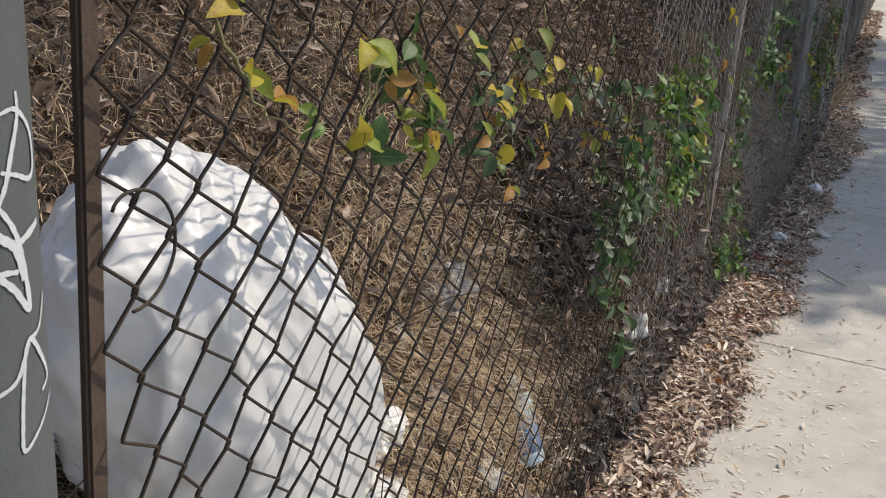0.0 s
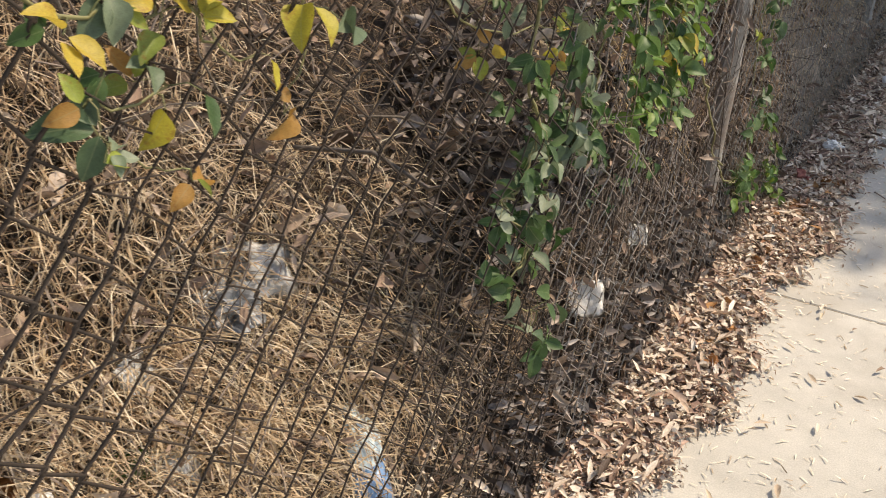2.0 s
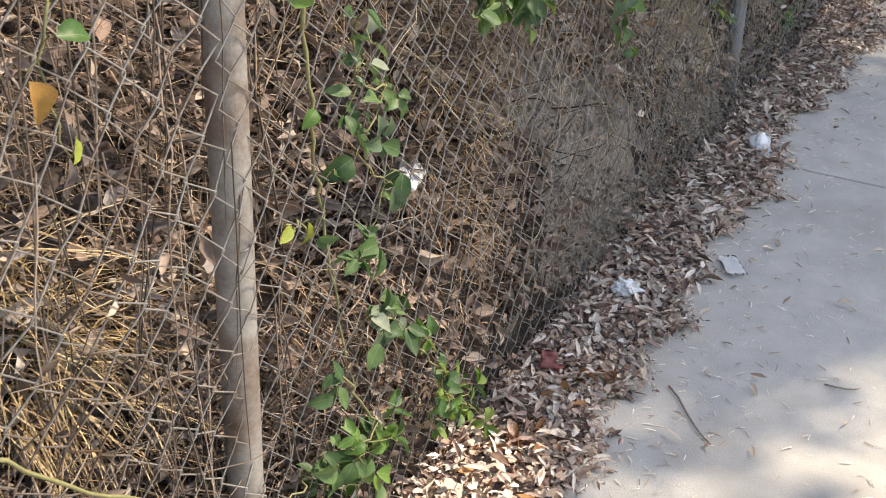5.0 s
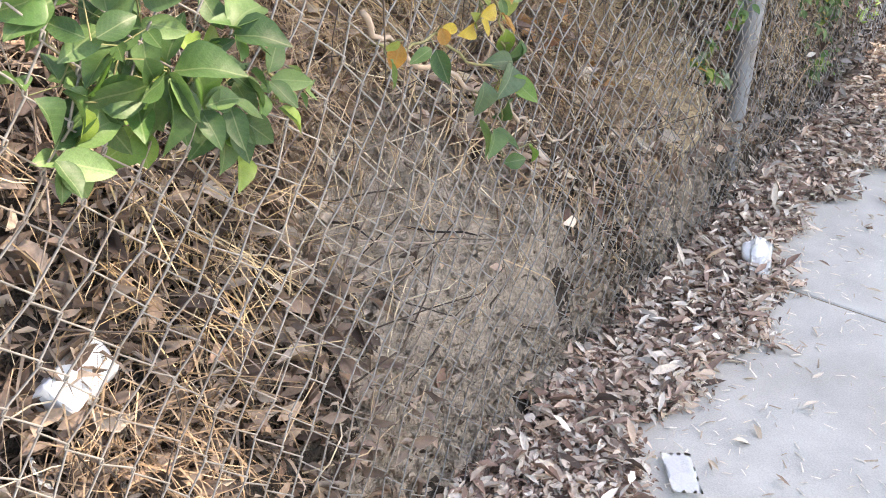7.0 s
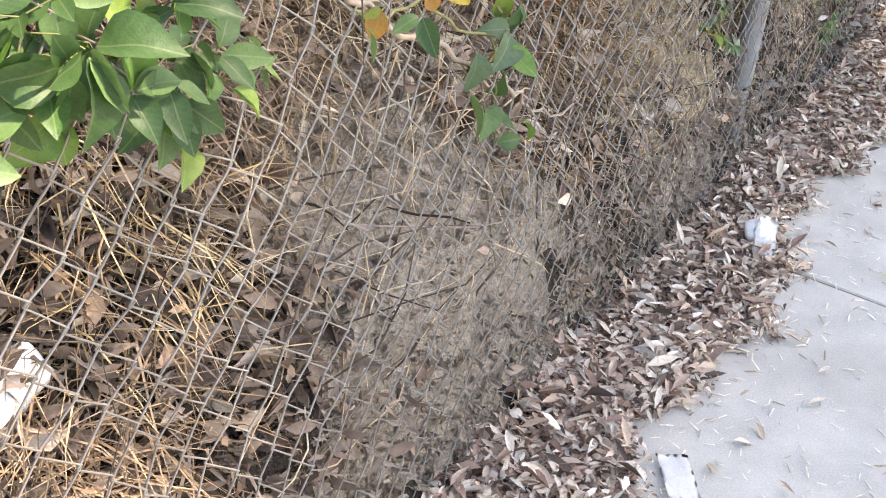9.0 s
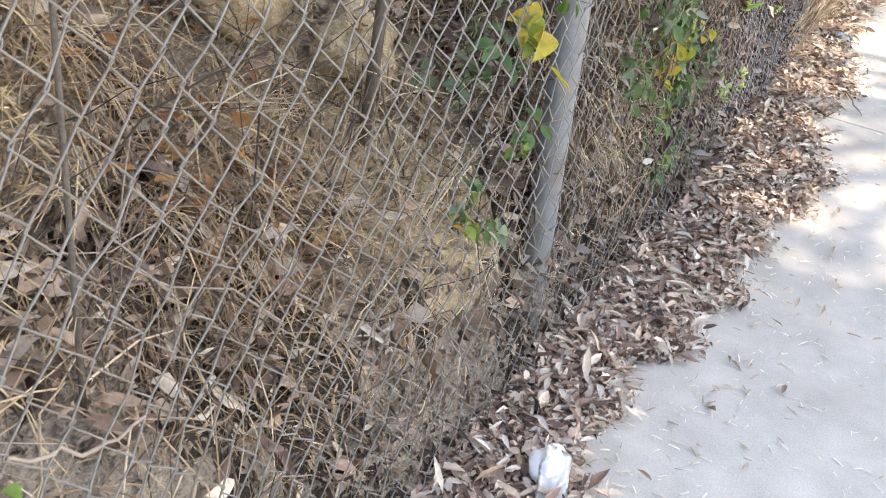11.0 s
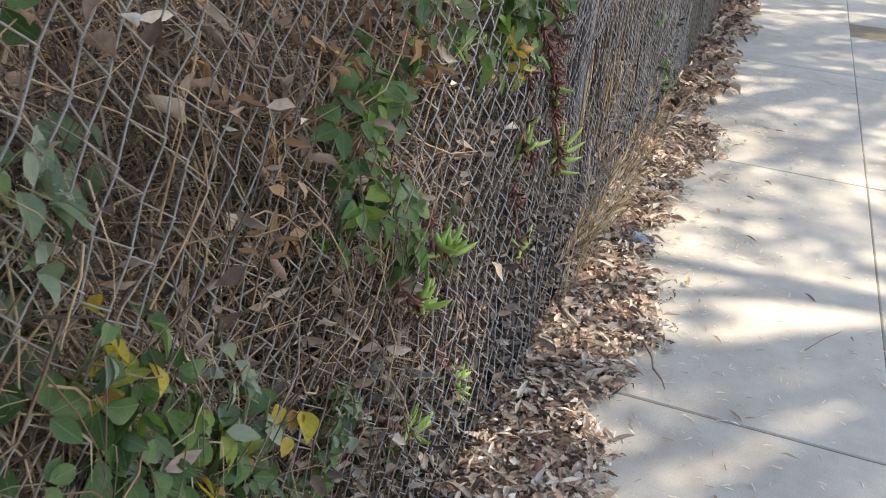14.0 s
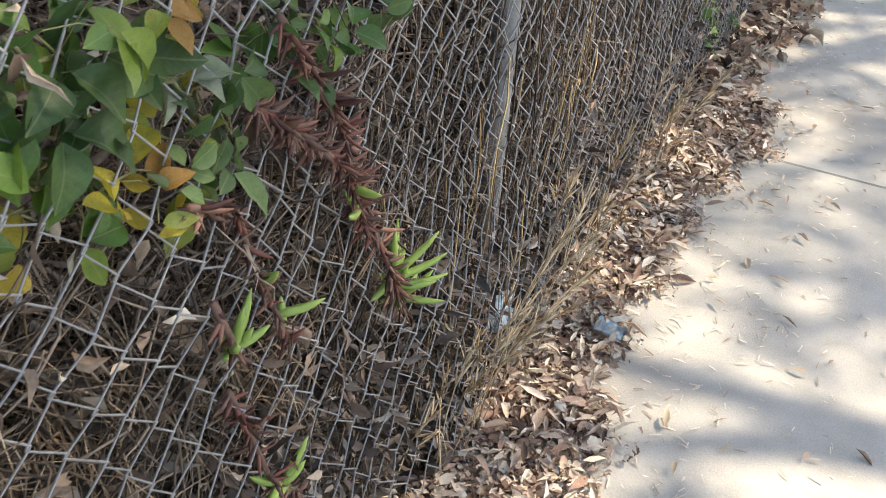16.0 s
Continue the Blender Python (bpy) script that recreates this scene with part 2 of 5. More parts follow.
TIMBER = material("grey_timber", [(0.17, 0.13, 0.10), (0.27, 0.21, 0.16)], 0.85, vary="noise", scale=30, grain=0.35, bump=0.5)
SUCCULENT = material("succulent_leaf", [(0.20, 0.36, 0.07), (0.32, 0.46, 0.12), (0.14, 0.28, 0.06)], 0.35, vary="island", scale=30, grain=0.15, bump=0.05, through_light=0.2)
REDSTEM = material("red_succulent_stem", [(0.075, 0.03, 0.024), (0.17, 0.062, 0.047), (0.14, 0.08, 0.062), (0.22, 0.11, 0.08)], 0.6, scale=30, grain=0.25, bump=0.1)
RUSTFLANGE = material("rusty_flange", [(0.16, 0.09, 0.05), (0.26, 0.15, 0.08)], 0.8, 0.2, vary="noise", scale=30, grain=0.3, bump=0.3)


# ---- mesh helpers ----
rng = np.random.default_rng(7)


def link_mesh(name, verts, faces, mat, parent=None, label="", smooth=False):
    me = bpy.data.meshes.new(name)
    me.from_pydata(np.asarray(verts, float).tolist(), [], faces if isinstance(faces, list) else faces.tolist())
    if smooth:
        me.polygons.foreach_set("use_smooth", [True] * len(me.polygons))
    me.materials.append(mat)
    ob = new(name, me)
    if parent:
        ob.parent = parent
    return tagged(ob, label)


def part(name, bm, mat, parent=None, label="", smooth=True):
    me = bpy.data.meshes.new(name)
    bm.to_mesh(me)
    bm.free()
    if smooth:
        me.polygons.foreach_set("use_smooth", [True] * len(me.polygons))
    me.materials.append(mat)
    ob = new(name, me)
    if parent:
        ob.parent = parent
    return tagged(ob, label)


def empty(name, place, label, category, group="", kind=""):
    ob = new(name)
    ob.location = place
    ob.empty_display_size = 0.1
    return tagged(ob, label, category, group, kind)


def tube(points, radii, sides=6, closed_ends=True):
    """Vertices and faces of a tube along points."""
    pts = [Vector(p) for p in points]
    n = len(pts)
    if not hasattr(radii, "__len__"):
        radii = [radii] * n
    verts, faces = [], []
    ref = Vector((0.31, 0.17, 0.93))
    for i, p in enumerate(pts):
        way = (pts[min(i + 1, n - 1)] - pts[max(i - 1, 0)]).normalized()
        a = way.cross(ref)
        if a.length < 1e-3:
            a = way.cross(Vector((1, 0, 0)))
        a.normalize()
        b = way.cross(a)
        for k in range(sides):
            u = 2 * math.pi * k / sides
            verts.append(p + (a * math.cos(u) + b * math.sin(u)) * radii[i])
    for i in range(n - 1):
        for k in range(sides):
            k2 = (k + 1) % sides
            faces.append([i * sides + k, i * sides + k2, (i + 1) * sides + k2, (i + 1) * sides + k])
    if closed_ends:
        faces.append(list(range(sides))[::-1])
        faces.append([(n - 1) * sides + k for k in range(sides)])
    return verts, faces


class Soup:
    """Gathers many small pieces of one kind into one mesh."""

    def __init__(self):
        self.v, self.f, self.n = [], [], 0

    def add(self, verts, faces):
        self.v.extend(verts)
        self.f.extend([[i + self.n for i in q] for q in faces])
        self.n += len(verts)

    def build(self, name, mat, parent=None, label="", smooth=True):
        return link_mesh(name, [tuple(p) for p in self.v], self.f, mat, parent, label, smooth)


def turns(ax, ay, az):
    """Rotation matrices (N, 3, 3), Euler XYZ in radians."""
    cx, sx, cy, sy, cz, sz = np.cos(ax), np.sin(ax), np.cos(ay), np.sin(ay), np.cos(az), np.sin(az)
    m = np.empty((len(ax), 3, 3))
    m[:, 0, 0], m[:, 0, 1], m[:, 0, 2] = cy * cz, sx * sy * cz - cx * sz, cx * sy * cz + sx * sz
    m[:, 1, 0], m[:, 1, 1], m[:, 1, 2] = cy * sz, sx * sy * sz + cx * cz, cx * sy * sz - sx * cz
    m[:, 2, 0], m[:, 2, 1], m[:, 2, 2] = -sy, sx * cy, cx * cy
    return m


def scatter(name, templates, places, rots, sizes, mat, parent=None, label=""):
    """Many copies of small templates in one mesh."""
    all_v, all_f, base = [], [], 0
    which = rng.integers(0, len(templates), len(places))
    for k, (tv, tf) in enumerate(templates):
        sel = which == k
        if not sel.any():
            continue
        tv = np.asarray(tv)
        v = np.einsum("nij,kj->nki", rots[sel], tv) * sizes[sel][:, None, None] + places[sel][:, None, :]
        off = base + np.arange(sel.sum()) * len(tv)
        for q in tf:
            all_f.extend((off[:, None] + np.asarray(q)[None, :]).tolist())
        all_v.append(v.reshape(-1, 3))
        base += sel.sum() * len(tv)
    return link_mesh(name, np.concatenate(all_v), all_f, mat, parent, label, True)


def leaf_shape(width=0.5, fold=0.12, droop=0.15, rows=4, tip=1.0, curl=0.0, wave=0.0, seed=0, belly=0.9):
    """A leaf 1 long along +y, with a folded midrib, drooping tip and curled edges."""
    r = random.Random(seed)
    v, f = [(0, 0, 0)], []
    for i in range(1, rows + 1):
        t = i / (rows + 1)
        w = width * 0.5 * (math.sin(math.pi * t ** belly) ** 0.85) * (1 - 0.15 * t * tip)
        z = -droop * t * t + wave * math.sin(7 * t + seed)
        up = fold * w * 2
        v += [(-w * math.cos(curl), t + r.uniform(-.02, .02), z + up + w * math.sin(curl) + r.uniform(-wave, wave) * 0.6),
              (0, t, z), (w * math.cos(curl), t + r.uniform(-.02, .02), z + up + w * math.sin(curl) + r.uniform(-wave, wave) * 0.6)]
    v.append((0, 1, -droop))
    f += [[0, 2, 1], [0, 3, 2]]
    for i in range(rows - 1):
        a, b = 1 + 3 * i, 4 + 3 * i
        f += [[a, a + 1, b + 1, b], [a + 1, a + 2, b + 2, b + 1]]
    a = 1 + 3 * (rows - 1)
    f += [[a, a + 1, a + 3], [a + 1, a + 2, a + 3]]
    return v, f


DRY = [leaf_shape(random.uniform(0.20, 0.42) if i % 2 else random.uniform(0.38, 0.58), random.uniform(0.1, 0.5), random.uniform(-0.35, 0.4), 2, 1, random.uniform(-0.3, 0.9), 0.09, i) for i in range(14)]
FLAT = [leaf_shape(random.uniform(0.16, 0.36), random.uniform(0.1, 0.4), random.uniform(-0.12, 0.12), 2, 1, random.uniform(0, 0.5), 0.03, i) for i in range(8)]


def fragment(seed):
    """A broken piece of dead leaf: a ragged, buckled plate about 1 long."""
    r = random.Random(seed)
    k = r.choice((5, 6, 7))
    long, bow = r.uniform(0.5, 1.0), r.uniform(-0.35, 0.35)
    rim = []
    for i in range(k):
        u = 2 * math.pi * i / k
        q = r.uniform(0.3, 0.55)
        x, y = q * math.cos(u) * long, q * math.sin(u)
        rim.append((x, y, bow * y * y * 3 + r.uniform(-0.07, 0.07)))
    return [(0, 0, r.uniform(-0.06, 0.06))] + rim, [[0, 1 + i, 1 + (i + 1) % k] for i in range(k)]


MIXED = DRY[:9] + [fragment(i) for i in range(16)]
LIVE = [leaf_shape(0.52 + 0.05 * i, 0.10 + 0.05 * i, 0.05 + 0.09 * i, 6, 0.5, 0.12, 0.025, i, 0.78 + 0.04 * i) for i in range(6)]


def wave_field(x, y, k=1.0, s=0.0):
    """Smooth uneven field, about -1 to 1."""
    return (np.sin(1.7 * k * x + 0.9 * k * y + s) + np.sin(2.9 * k * y - 1.3 * k * x + 2 * s + 1) + np.sin(5.3 * k * y + 3.1 * k * x + s * 3)
            + 0.6 * np.sin(9.1 * k * y - 7.7 * k * x + 5 * s)) / 3.2


def bend(y):
    """The whole street turns gently to the left past the second post."""
    return -0.036 * np.maximum(0.0, np.asarray(y, float) - 8.0)


FENCE_X = -0.64


def slump(y, z):
    """How far the netting leans out over the pavement near its foot."""
    y, z = np.asarray(y, float), np.asarray(z, float)
    more = np.clip((y - 8.2) / 0.5, 0, 1) * np.clip((10.6 - y) / 0.5, 0, 1)
    return (0.022 + 0.04 * more) * np.clip(1 - z / 0.55, 0, 1)


def bank_z(x, y):
    d = FENCE_X + bend(y) - x
    step = np.clip((d + 0.05) / 0.13, 0, 1)
    step = step * step * (3 - 2 * step)
    near = np.clip((4.9 - np.asarray(y, float)) / 0.8, 0, 1)
    far = np.clip((np.asarray(y, float) - 7.9) / 0.5, 0, 1)
    z = 1.05 * np.clip(d, 0, 4.0) + (0.23 + 0.11 * near + 0.13 * far) * step + 0.1 * np.clip(d - 3.9, 0, 30)
    rough = np.clip((d + 0.1) * 4, 0, 1)
    return z + rough * (0.05 * wave_field(x, y, 1.3, 0.4) + 0.025 * wave_field(x, y, 4.1, 1.7) + 0.010 * wave_field(x, y, 11.0, 2.9))


# ---- ground, road, pavement ----
def sheet(name, x0, x1, y0, y1, z, mat, label, category, bent=True):
    ys = [y0] + [v for v in np.arange(math.ceil(y0), y1, 1.0) if y0 < v < y1] + [y1]
    v = [(x + (float(bend(y)) if bent else 0), y, z) for y in ys for x in (x0, x1)]
    f = [[2 * i, 2 * i + 1, 2 * i + 3, 2 * i + 2] for i in range(len(ys) - 1)]
    return tagged(link_mesh(name, v, f, mat), label, category, kind="structure")


ground = tagged(link_mesh("ground", [(-400, -400, -0.16), (400, -400, -0.16), (400, 400, -0.16), (-400, 400, -0.16)], [[0, 1, 2, 3]], GROUND),
                "dry bare earth reaching far beyond the street", "ground", kind="structure")
sheet("road", 3.1, 10.5, -30, 60, -0.14, ASPHALT, "worn grey asphalt street beside the pavement", "road")
sheet("planting_strip", 1.55, 2.95, -30, 60, -0.03, SOIL, "bare earth planting strip between pavement and kerb", "ground")


def slab_mesh(x0, x1, y0, y1, top, depth, mat, parent, name="slab"):
    """One paving slab with rounded arrises."""
    b0, b1 = float(bend(y0)), float(bend(y1))
    r = 0.004
    v, f = [], []
    for inset, z in ((0, top - depth), (0, top - r), (r, top)):
        v += [(x0 + inset + b0, y0 + inset, z), (x1 - inset + b0, y0 + inset, z), (x1 - inset + b1, y1 - inset, z), (x0 + inset + b1, y1 - inset, z)]
    for lv in (0, 4):
        for k in range(4):
            f.append([lv + k, lv + (k + 1) % 4, lv + 4 + (k + 1) % 4, lv + 4 + k])
    f.append([8, 9, 10, 11])
    return link_mesh(name, v, f, mat, parent)


pavement = empty("pavement", (0, 0, 0), "pale grey concrete pavement slabs with tooled joints", "pavement", kind="structure")
sheet("pavement_bed", -0.62, 1.55, -30, 60, -0.003, GROUND, "dry earth in the joints under the pavement", "ground")
JOINTS = [-28, -18, -9, -4.2, -1.9, 0.5, 2.85, 5.17, 7.50, 9.71, 11.65, 13.68, 15.5, 17.5, 19.6, 21.8, 24, 30, 40, 59]
for j0, j1 in zip(JOINTS[:-1], JOINTS[1:]):
    slab_mesh(-0.60, 0.2498, j0 + 0.0025, j1 - 0.0025, 0.0, 0.08, CONCRETE, pavement)
    if abs(j0 - 13.68) > 0.1:
        slab_mesh(0.2512, 1.55, j0 + 0.0025, j1 - 0.0025, 0.0, 0.08, CONCRETE, pavement)
slab_mesh(0.2512, 1.55, 13.684, 14.95, 0.0, 0.08, CONCRETE, pavement)
kerb = empty("kerb", (0, 0, 0), "grey concrete kerb along the street", "kerb", kind="structure")
for j0, j1 in zip(JOINTS[:-1], JOINTS[1:]):
    slab_mesh(2.95, 3.10, j0 + 0.003, j1 - 0.003, 0.0, 0.2, CONCRETE, kerb, "kerb_stone")

# ---- the bank behind the fence ----
def bare(x, y):
    """How bare the earth shows: patches where nothing grows."""
    def patch(cx, cy, rx, ry):
        return np.exp(-(((x - cx) / rx) ** 2 + ((y - cy) / ry) ** 2) ** 2)
    return np.minimum(1, 1.1 * np.maximum.reduce([patch(-0.76, 6.60, 0.21, 0.29), patch(-1.02, 6.98, 0.09, 0.16), patch(-1.10, 7.5, 0.25, 0.38), patch(-0.68, 6.70, 0.12, 0.36), patch(-0.84, 7.58, 0.20, 0.22), patch(-0.70, 6.48, 0.11, 0.24)]))


xs = np.concatenate([np.arange(-0.45, -2.6, -0.045), np.arange(-2.6, -5.0, -0.2), [-5.5, -8, -14, -30]])
ys = np.concatenate([np.arange(-30, 0, 1.0), np.arange(0, 13, 0.05), np.arange(13, 24, 0.15), np.arange(24, 61, 1.0)])
gx, gy = np.meshgrid(xs, ys)
gxb = gx + bend(gy)
gz = bank_z(gxb, gy) - 0.02 * (gx > -0.56)
idx = np.arange(gx.size).reshape(gx.shape)
quads = np.stack([idx[:-1, :-1], idx[1:, :-1], idx[1:, 1:], idx[:-1, 1:]], -1).reshape(-1, 4)
bank = tagged(link_mesh("bank", np.stack([gxb, gy, gz], -1).reshape(-1, 3), quads, SHADEDHUMUS, smooth=True),
              "steep brown earth bank behind the fence, bare in places", "ground", kind="structure")
bank.data.materials.append(SOIL)
bank.data.materials.append(TANEARTH)
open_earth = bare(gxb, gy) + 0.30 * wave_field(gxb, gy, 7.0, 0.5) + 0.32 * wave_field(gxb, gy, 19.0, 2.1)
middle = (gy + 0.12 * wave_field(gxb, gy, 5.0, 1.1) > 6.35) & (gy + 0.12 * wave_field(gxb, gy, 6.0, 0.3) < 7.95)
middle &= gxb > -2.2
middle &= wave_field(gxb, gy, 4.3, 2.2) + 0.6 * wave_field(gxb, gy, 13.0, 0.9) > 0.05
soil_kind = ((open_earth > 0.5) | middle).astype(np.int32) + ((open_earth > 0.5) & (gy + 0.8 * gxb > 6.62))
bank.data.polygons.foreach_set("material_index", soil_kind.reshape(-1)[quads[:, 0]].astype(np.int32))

# ---- chain-link fence ----
fence = empty("chain_link_fence", (FENCE_X, 2.09, 0), "rusty and galvanised chain-link fence on steel posts", "fence")
fence_inverse = Matrix.Translation((-FENCE_X, -2.09, 0))


def on_fence(ob):
    ob.parent = fence
    ob.matrix_parent_inverse = fence_inverse
    return ob


def netting(y0, y1, fine, mat, height=1.83, pitch=0.032, rise=0.0355, wire=0.0014, label=""):
    """Zigzag wires, each hooked into the next, sagging and bulging a little."""
    count = int(round((y1 - y0) / pitch))
    rows = int(height / rise)
    ks = np.arange(rows + 1)
    if fine:
        steps = np.stack([ks - 0.07, ks + 0.07], -1).reshape(-1)[1:-1]
        reach = np.repeat(ks % 2, 2)[1:-1].astype(float)
        hook = np.tile([-1.0, 1.0], rows + 1)[1:-1]
    else:
        steps, reach, hook = ks.astype(float), (ks % 2).astype(float), np.zeros(rows + 1)
    sides = 4
    n = len(steps)
    v_all, f_all = [], []
    for w in range(count):
        side = reach if w % 2 == 0 else 1 - reach
        y = y0 + pitch * (w + side * 1.12 - 0.06)
        z = 0.03 + rise * steps
        y = y + 0.016 * wave_field(y, z, 2.3, 0.2) + 0.008 * wave_field(y, z, 9.0, 1.0)
        z = z + 0.018 * wave_field(z, y, 2.1, 0.9) + 0.008 * wave_field(z, y, 8.0, 2.0)
        x = FENCE_X + 0.026 + slump(y, z) + bend(y) + 0.018 * wave_field(y, z, 1.9, 0.6) + 0.0022 * np.where(side > 0.5, 1, -1) * (1 if w % 2 else -1) + 0.0016 * hook
        p = np.stack([x, y, z], -1)
        way = np.gradient(p, axis=0)
        way /= np.linalg.norm(way, axis=1)[:, None]
        a = np.cross(way, (1.0, 0, 0))
        a /= np.linalg.norm(a, axis=1)[:, None]
        b = np.cross(way, a)
        ang = np.arange(sides) * 2 * math.pi / sides + 0.785
        ring = p[:, None, :] + wire * (np.cos(ang)[None, :, None] * a[:, None, :] + np.sin(ang)[None, :, None] * b[:, None, :])
        base = w * n * sides
        i = base + np.arange(n - 1)[:, None] * sides
        k = np.arange(sides)[None, :]
        k2 = (k + 1) % sides
        f_all.append(np.stack([i + k, i + k2, i + sides + k2, i + sides + k], -1).reshape(-1, 4))
        v_all.append(ring.reshape(-1, 3))
    return on_fence(link_mesh("netting", np.concatenate(v_all), np.concatenate(f_all), mat, None, label, True))


netting(2.10, 2.93, True, RUSTWIRE, pitch=0.0415, rise=0.0435, wire=0.0021, label="dark rusted chain-link netting")
netting(2.93, 3.95, True, RUSTWIRE, pitch=0.0415, rise=0.0435, wire=0.0015, label="dark rusted chain-link netting")
netting(3.95, 5.17, True, OLDZINC, pitch=0.037, rise=0.039, label="brown weathered chain-link netting")
netting(5.17, 7.85, True, WIRE, pitch=0.0295, rise=0.0368, wire=0.0012, label="dull grey galvanised chain-link netting")
netting(7.85, 9.002, True, WIRE, wire=0.0011, label="dull grey galvanised chain-link netting")
netting(9.002, 10.34, True, NEWWIRE, wire=0.0012, label="dull grey galvanised chain-link netting")
netting(10.34, 13.0, True, NEWWIRE, wire=0.0014, label="dull grey galvanised chain-link netting")
netting(13.0, 22.0, False, WIRE, label="dull grey galvanised chain-link netting")


def post(y, lean, mat, radius=0.027, label=""):
    x = FENCE_X - 0.008 + float(bend(y))
    top = Vector((x + lean[0], y + lean[1], 1.88))
    foot = Vector((x, y, -0.15))
    pts = [foot.lerp(top, k / 6) for k in range(7)]
    v, f = tube(pts, radius, 20)
    ob = on_fence(link_mesh("post", v, f, mat, None, label, True))
    for k in range(4):
        z = 0.3 + 0.42 * k
        c = foot.lerp(top, (z + 0.15) / 2.03)
        tie = [c + Vector(((radius + 0.002) * math.cos(u), (radius + 0.002) * math.sin(u), 0.006 * math.sin(u))) for u in np.linspace(-0.6, 3.9, 14)]
        v, f = tube(tie, 0.0016, 4)
        t = link_mesh("wire_tie", v, f, WIRE, None, "", True)
        t.parent = ob
    cap = bmesh.new()
    bmesh.ops.create_uvsphere(cap, u_segments=16, v_segments=8, radius=radius * 1.12, matrix=Matrix.Translation(top) @ Matrix.Diagonal((1, 1, 0.7, 1)))
    c = part("post_cap", cap, mat)
    c.parent = ob
    return ob


post(5.145, (0.01, 0.11), OLDZINC, label="weathered brown-grey round steel post")
post(7.87, (-0.03, -0.10), ZINC, label="galvanised round steel post")
post(10.40, (0.0, -0.05), ZINC, 0.021, label="galvanised round steel post behind dry grass")
for far in (13.0, 15.6, 18.2, 20.8):
    post(far, (0, 0), ZINC, label="galvanised round steel post")
bar = bmesh.new()
bmesh.ops.create_cube(bar, size=1, matrix=pose(FENCE_X + 0.01, 2.084, 0.86, -1.9) @ Matrix.Diagonal((0.012, 0.024, 2.05, 1)))
bmesh.ops.bevel(bar, geom=bar.edges[:], offset=0.003, segments=2, affect="EDGES")
on_fence(part("end_bar", bar, RUSTBAR, None, "dark rusted flat steel bar ending the netting", False))
loop_pts = [Vector((FENCE_X + 0.03, 2.10 + 0.045 * (1 - math.cos(u)) * 0.9, 1.205 + 0.034 * math.sin(u * 1.0) - 0.012 * u)) for u in np.linspace(0.2, 5.2, 24)]
v, f = tube(loop_pts, 0.0018, 5)
on_fence(link_mesh("loose_wire_loop", v, f, RUSTWIRE, None, "loose rusty wire loop", True))

# ---- painted pole with sprayed scribbles ----
pole = empty("utility_pole", (-0.66, 1.93, 0), "grey painted round steel pole with white sprayed scribbles", "pole")
pole_inverse = Matrix.Translation((0.66, -1.93, 0))


def on_pole(ob):
    ob.parent = pole
    ob.matrix_parent_inverse = pole_inverse
    return ob


v, f = tube([(-0.66, 1.93, z) for z in (-0.1, 0.4, 0.9, 1.4, 2.2, 3.2, 4.2, 5.2)], [0.104, 0.103, 0.102, 0.101, 0.099, 0.096, 0.093, 0.09], 40)
on_pole(link_mesh("shaft", v, f, POLEPAINT, None, "", True))
v, f = tube([(-0.66, 1.93, z) for z in (1.425, 1.43, 1.47, 1.475)], [0.102, 0.107, 0.107, 0.102], 40)
on_pole(link_mesh("collar", v, f, POLEPAINT, None, "grey steel band", True))


def scribble(points, width):
    """A painted stroke through a few turning points on the shaft: degrees round it and height."""
    vv, ff = [], []
    p = [Vector((radians(u) * 0.102, z)) for u, z in points]
    p = [p[0]] + p + [p[-1]]
    line = []
    for a, b, c, d in zip(p[:-3], p[1:-2], p[2:-1], p[3:]):
        for i in range(9):
            t = i / 9
            line.append(0.5 * (2 * b + (c - a) * t + (2 * a - 5 * b + 4 * c - d) * t * t + (3 * b - a - 3 * c + d) * t ** 3))
    line.append(p[-1])
    n = len(line)
    for i, q in enumerate(line):
        way = (line[min(i + 1, n - 1)] - line[max(i - 1, 0)]).normalized()
        thick = width * (0.55 + 0.45 * math.sin(math.pi * (i + 0.5) / n) + 0.12 * math.sin(i * 1.7))
        for side in (-0.5, 0.5):
            w, z = q.x - way.y * thick * side, q.y + way.x * thick * side
            r = 0.1047 - 0.002 * z
            vv.append((-0.66 + r * math.cos(w / 0.102), 1.93 + r * math.sin(w / 0.102), z))
    for i in range(n - 1):
        ff.append([2 * i, 2 * i + 1, 2 * i + 3, 2 * i + 2])
    on_pole(link_mesh("spray_stroke", vv, ff, SPRAY, None, "white spray paint stroke", True))


scribble([(8, 1.322), (20, 1.323), (32, 1.304), (34, 1.281), (28, 1.272), (17, 1.279), (8, 1.284)], 0.0042)
scribble([(21, 1.335), (21, 1.319), (15, 1.295), (9, 1.271), (2, 1.256)], 0.0050)
scribble([(4, 1.264), (13, 1.242), (17.5, 1.217), (20, 1.18), (11, 1.199), (3, 1.214), (14, 1.211)], 0.0060)
scribble([(34, 1.238), (16, 1.231)], 0.0060)
scribble([(-4, 1.252), (5, 1.24), (13, 1.228), (17, 1.203)], 0.0070)
scribble([(-6, 1.127), (7, 1.131), (14, 1.146), (19, 1.157), (27, 1.139), (34, 1.117), (26, 1.110)], 0.0048)
scribble([(36, 1.181), (27, 1.160), (16, 1.154), (12, 1.127), (9.6, 1.098), (9.5, 1.075), (20, 1.082), (36, 1.099)], 0.0042)

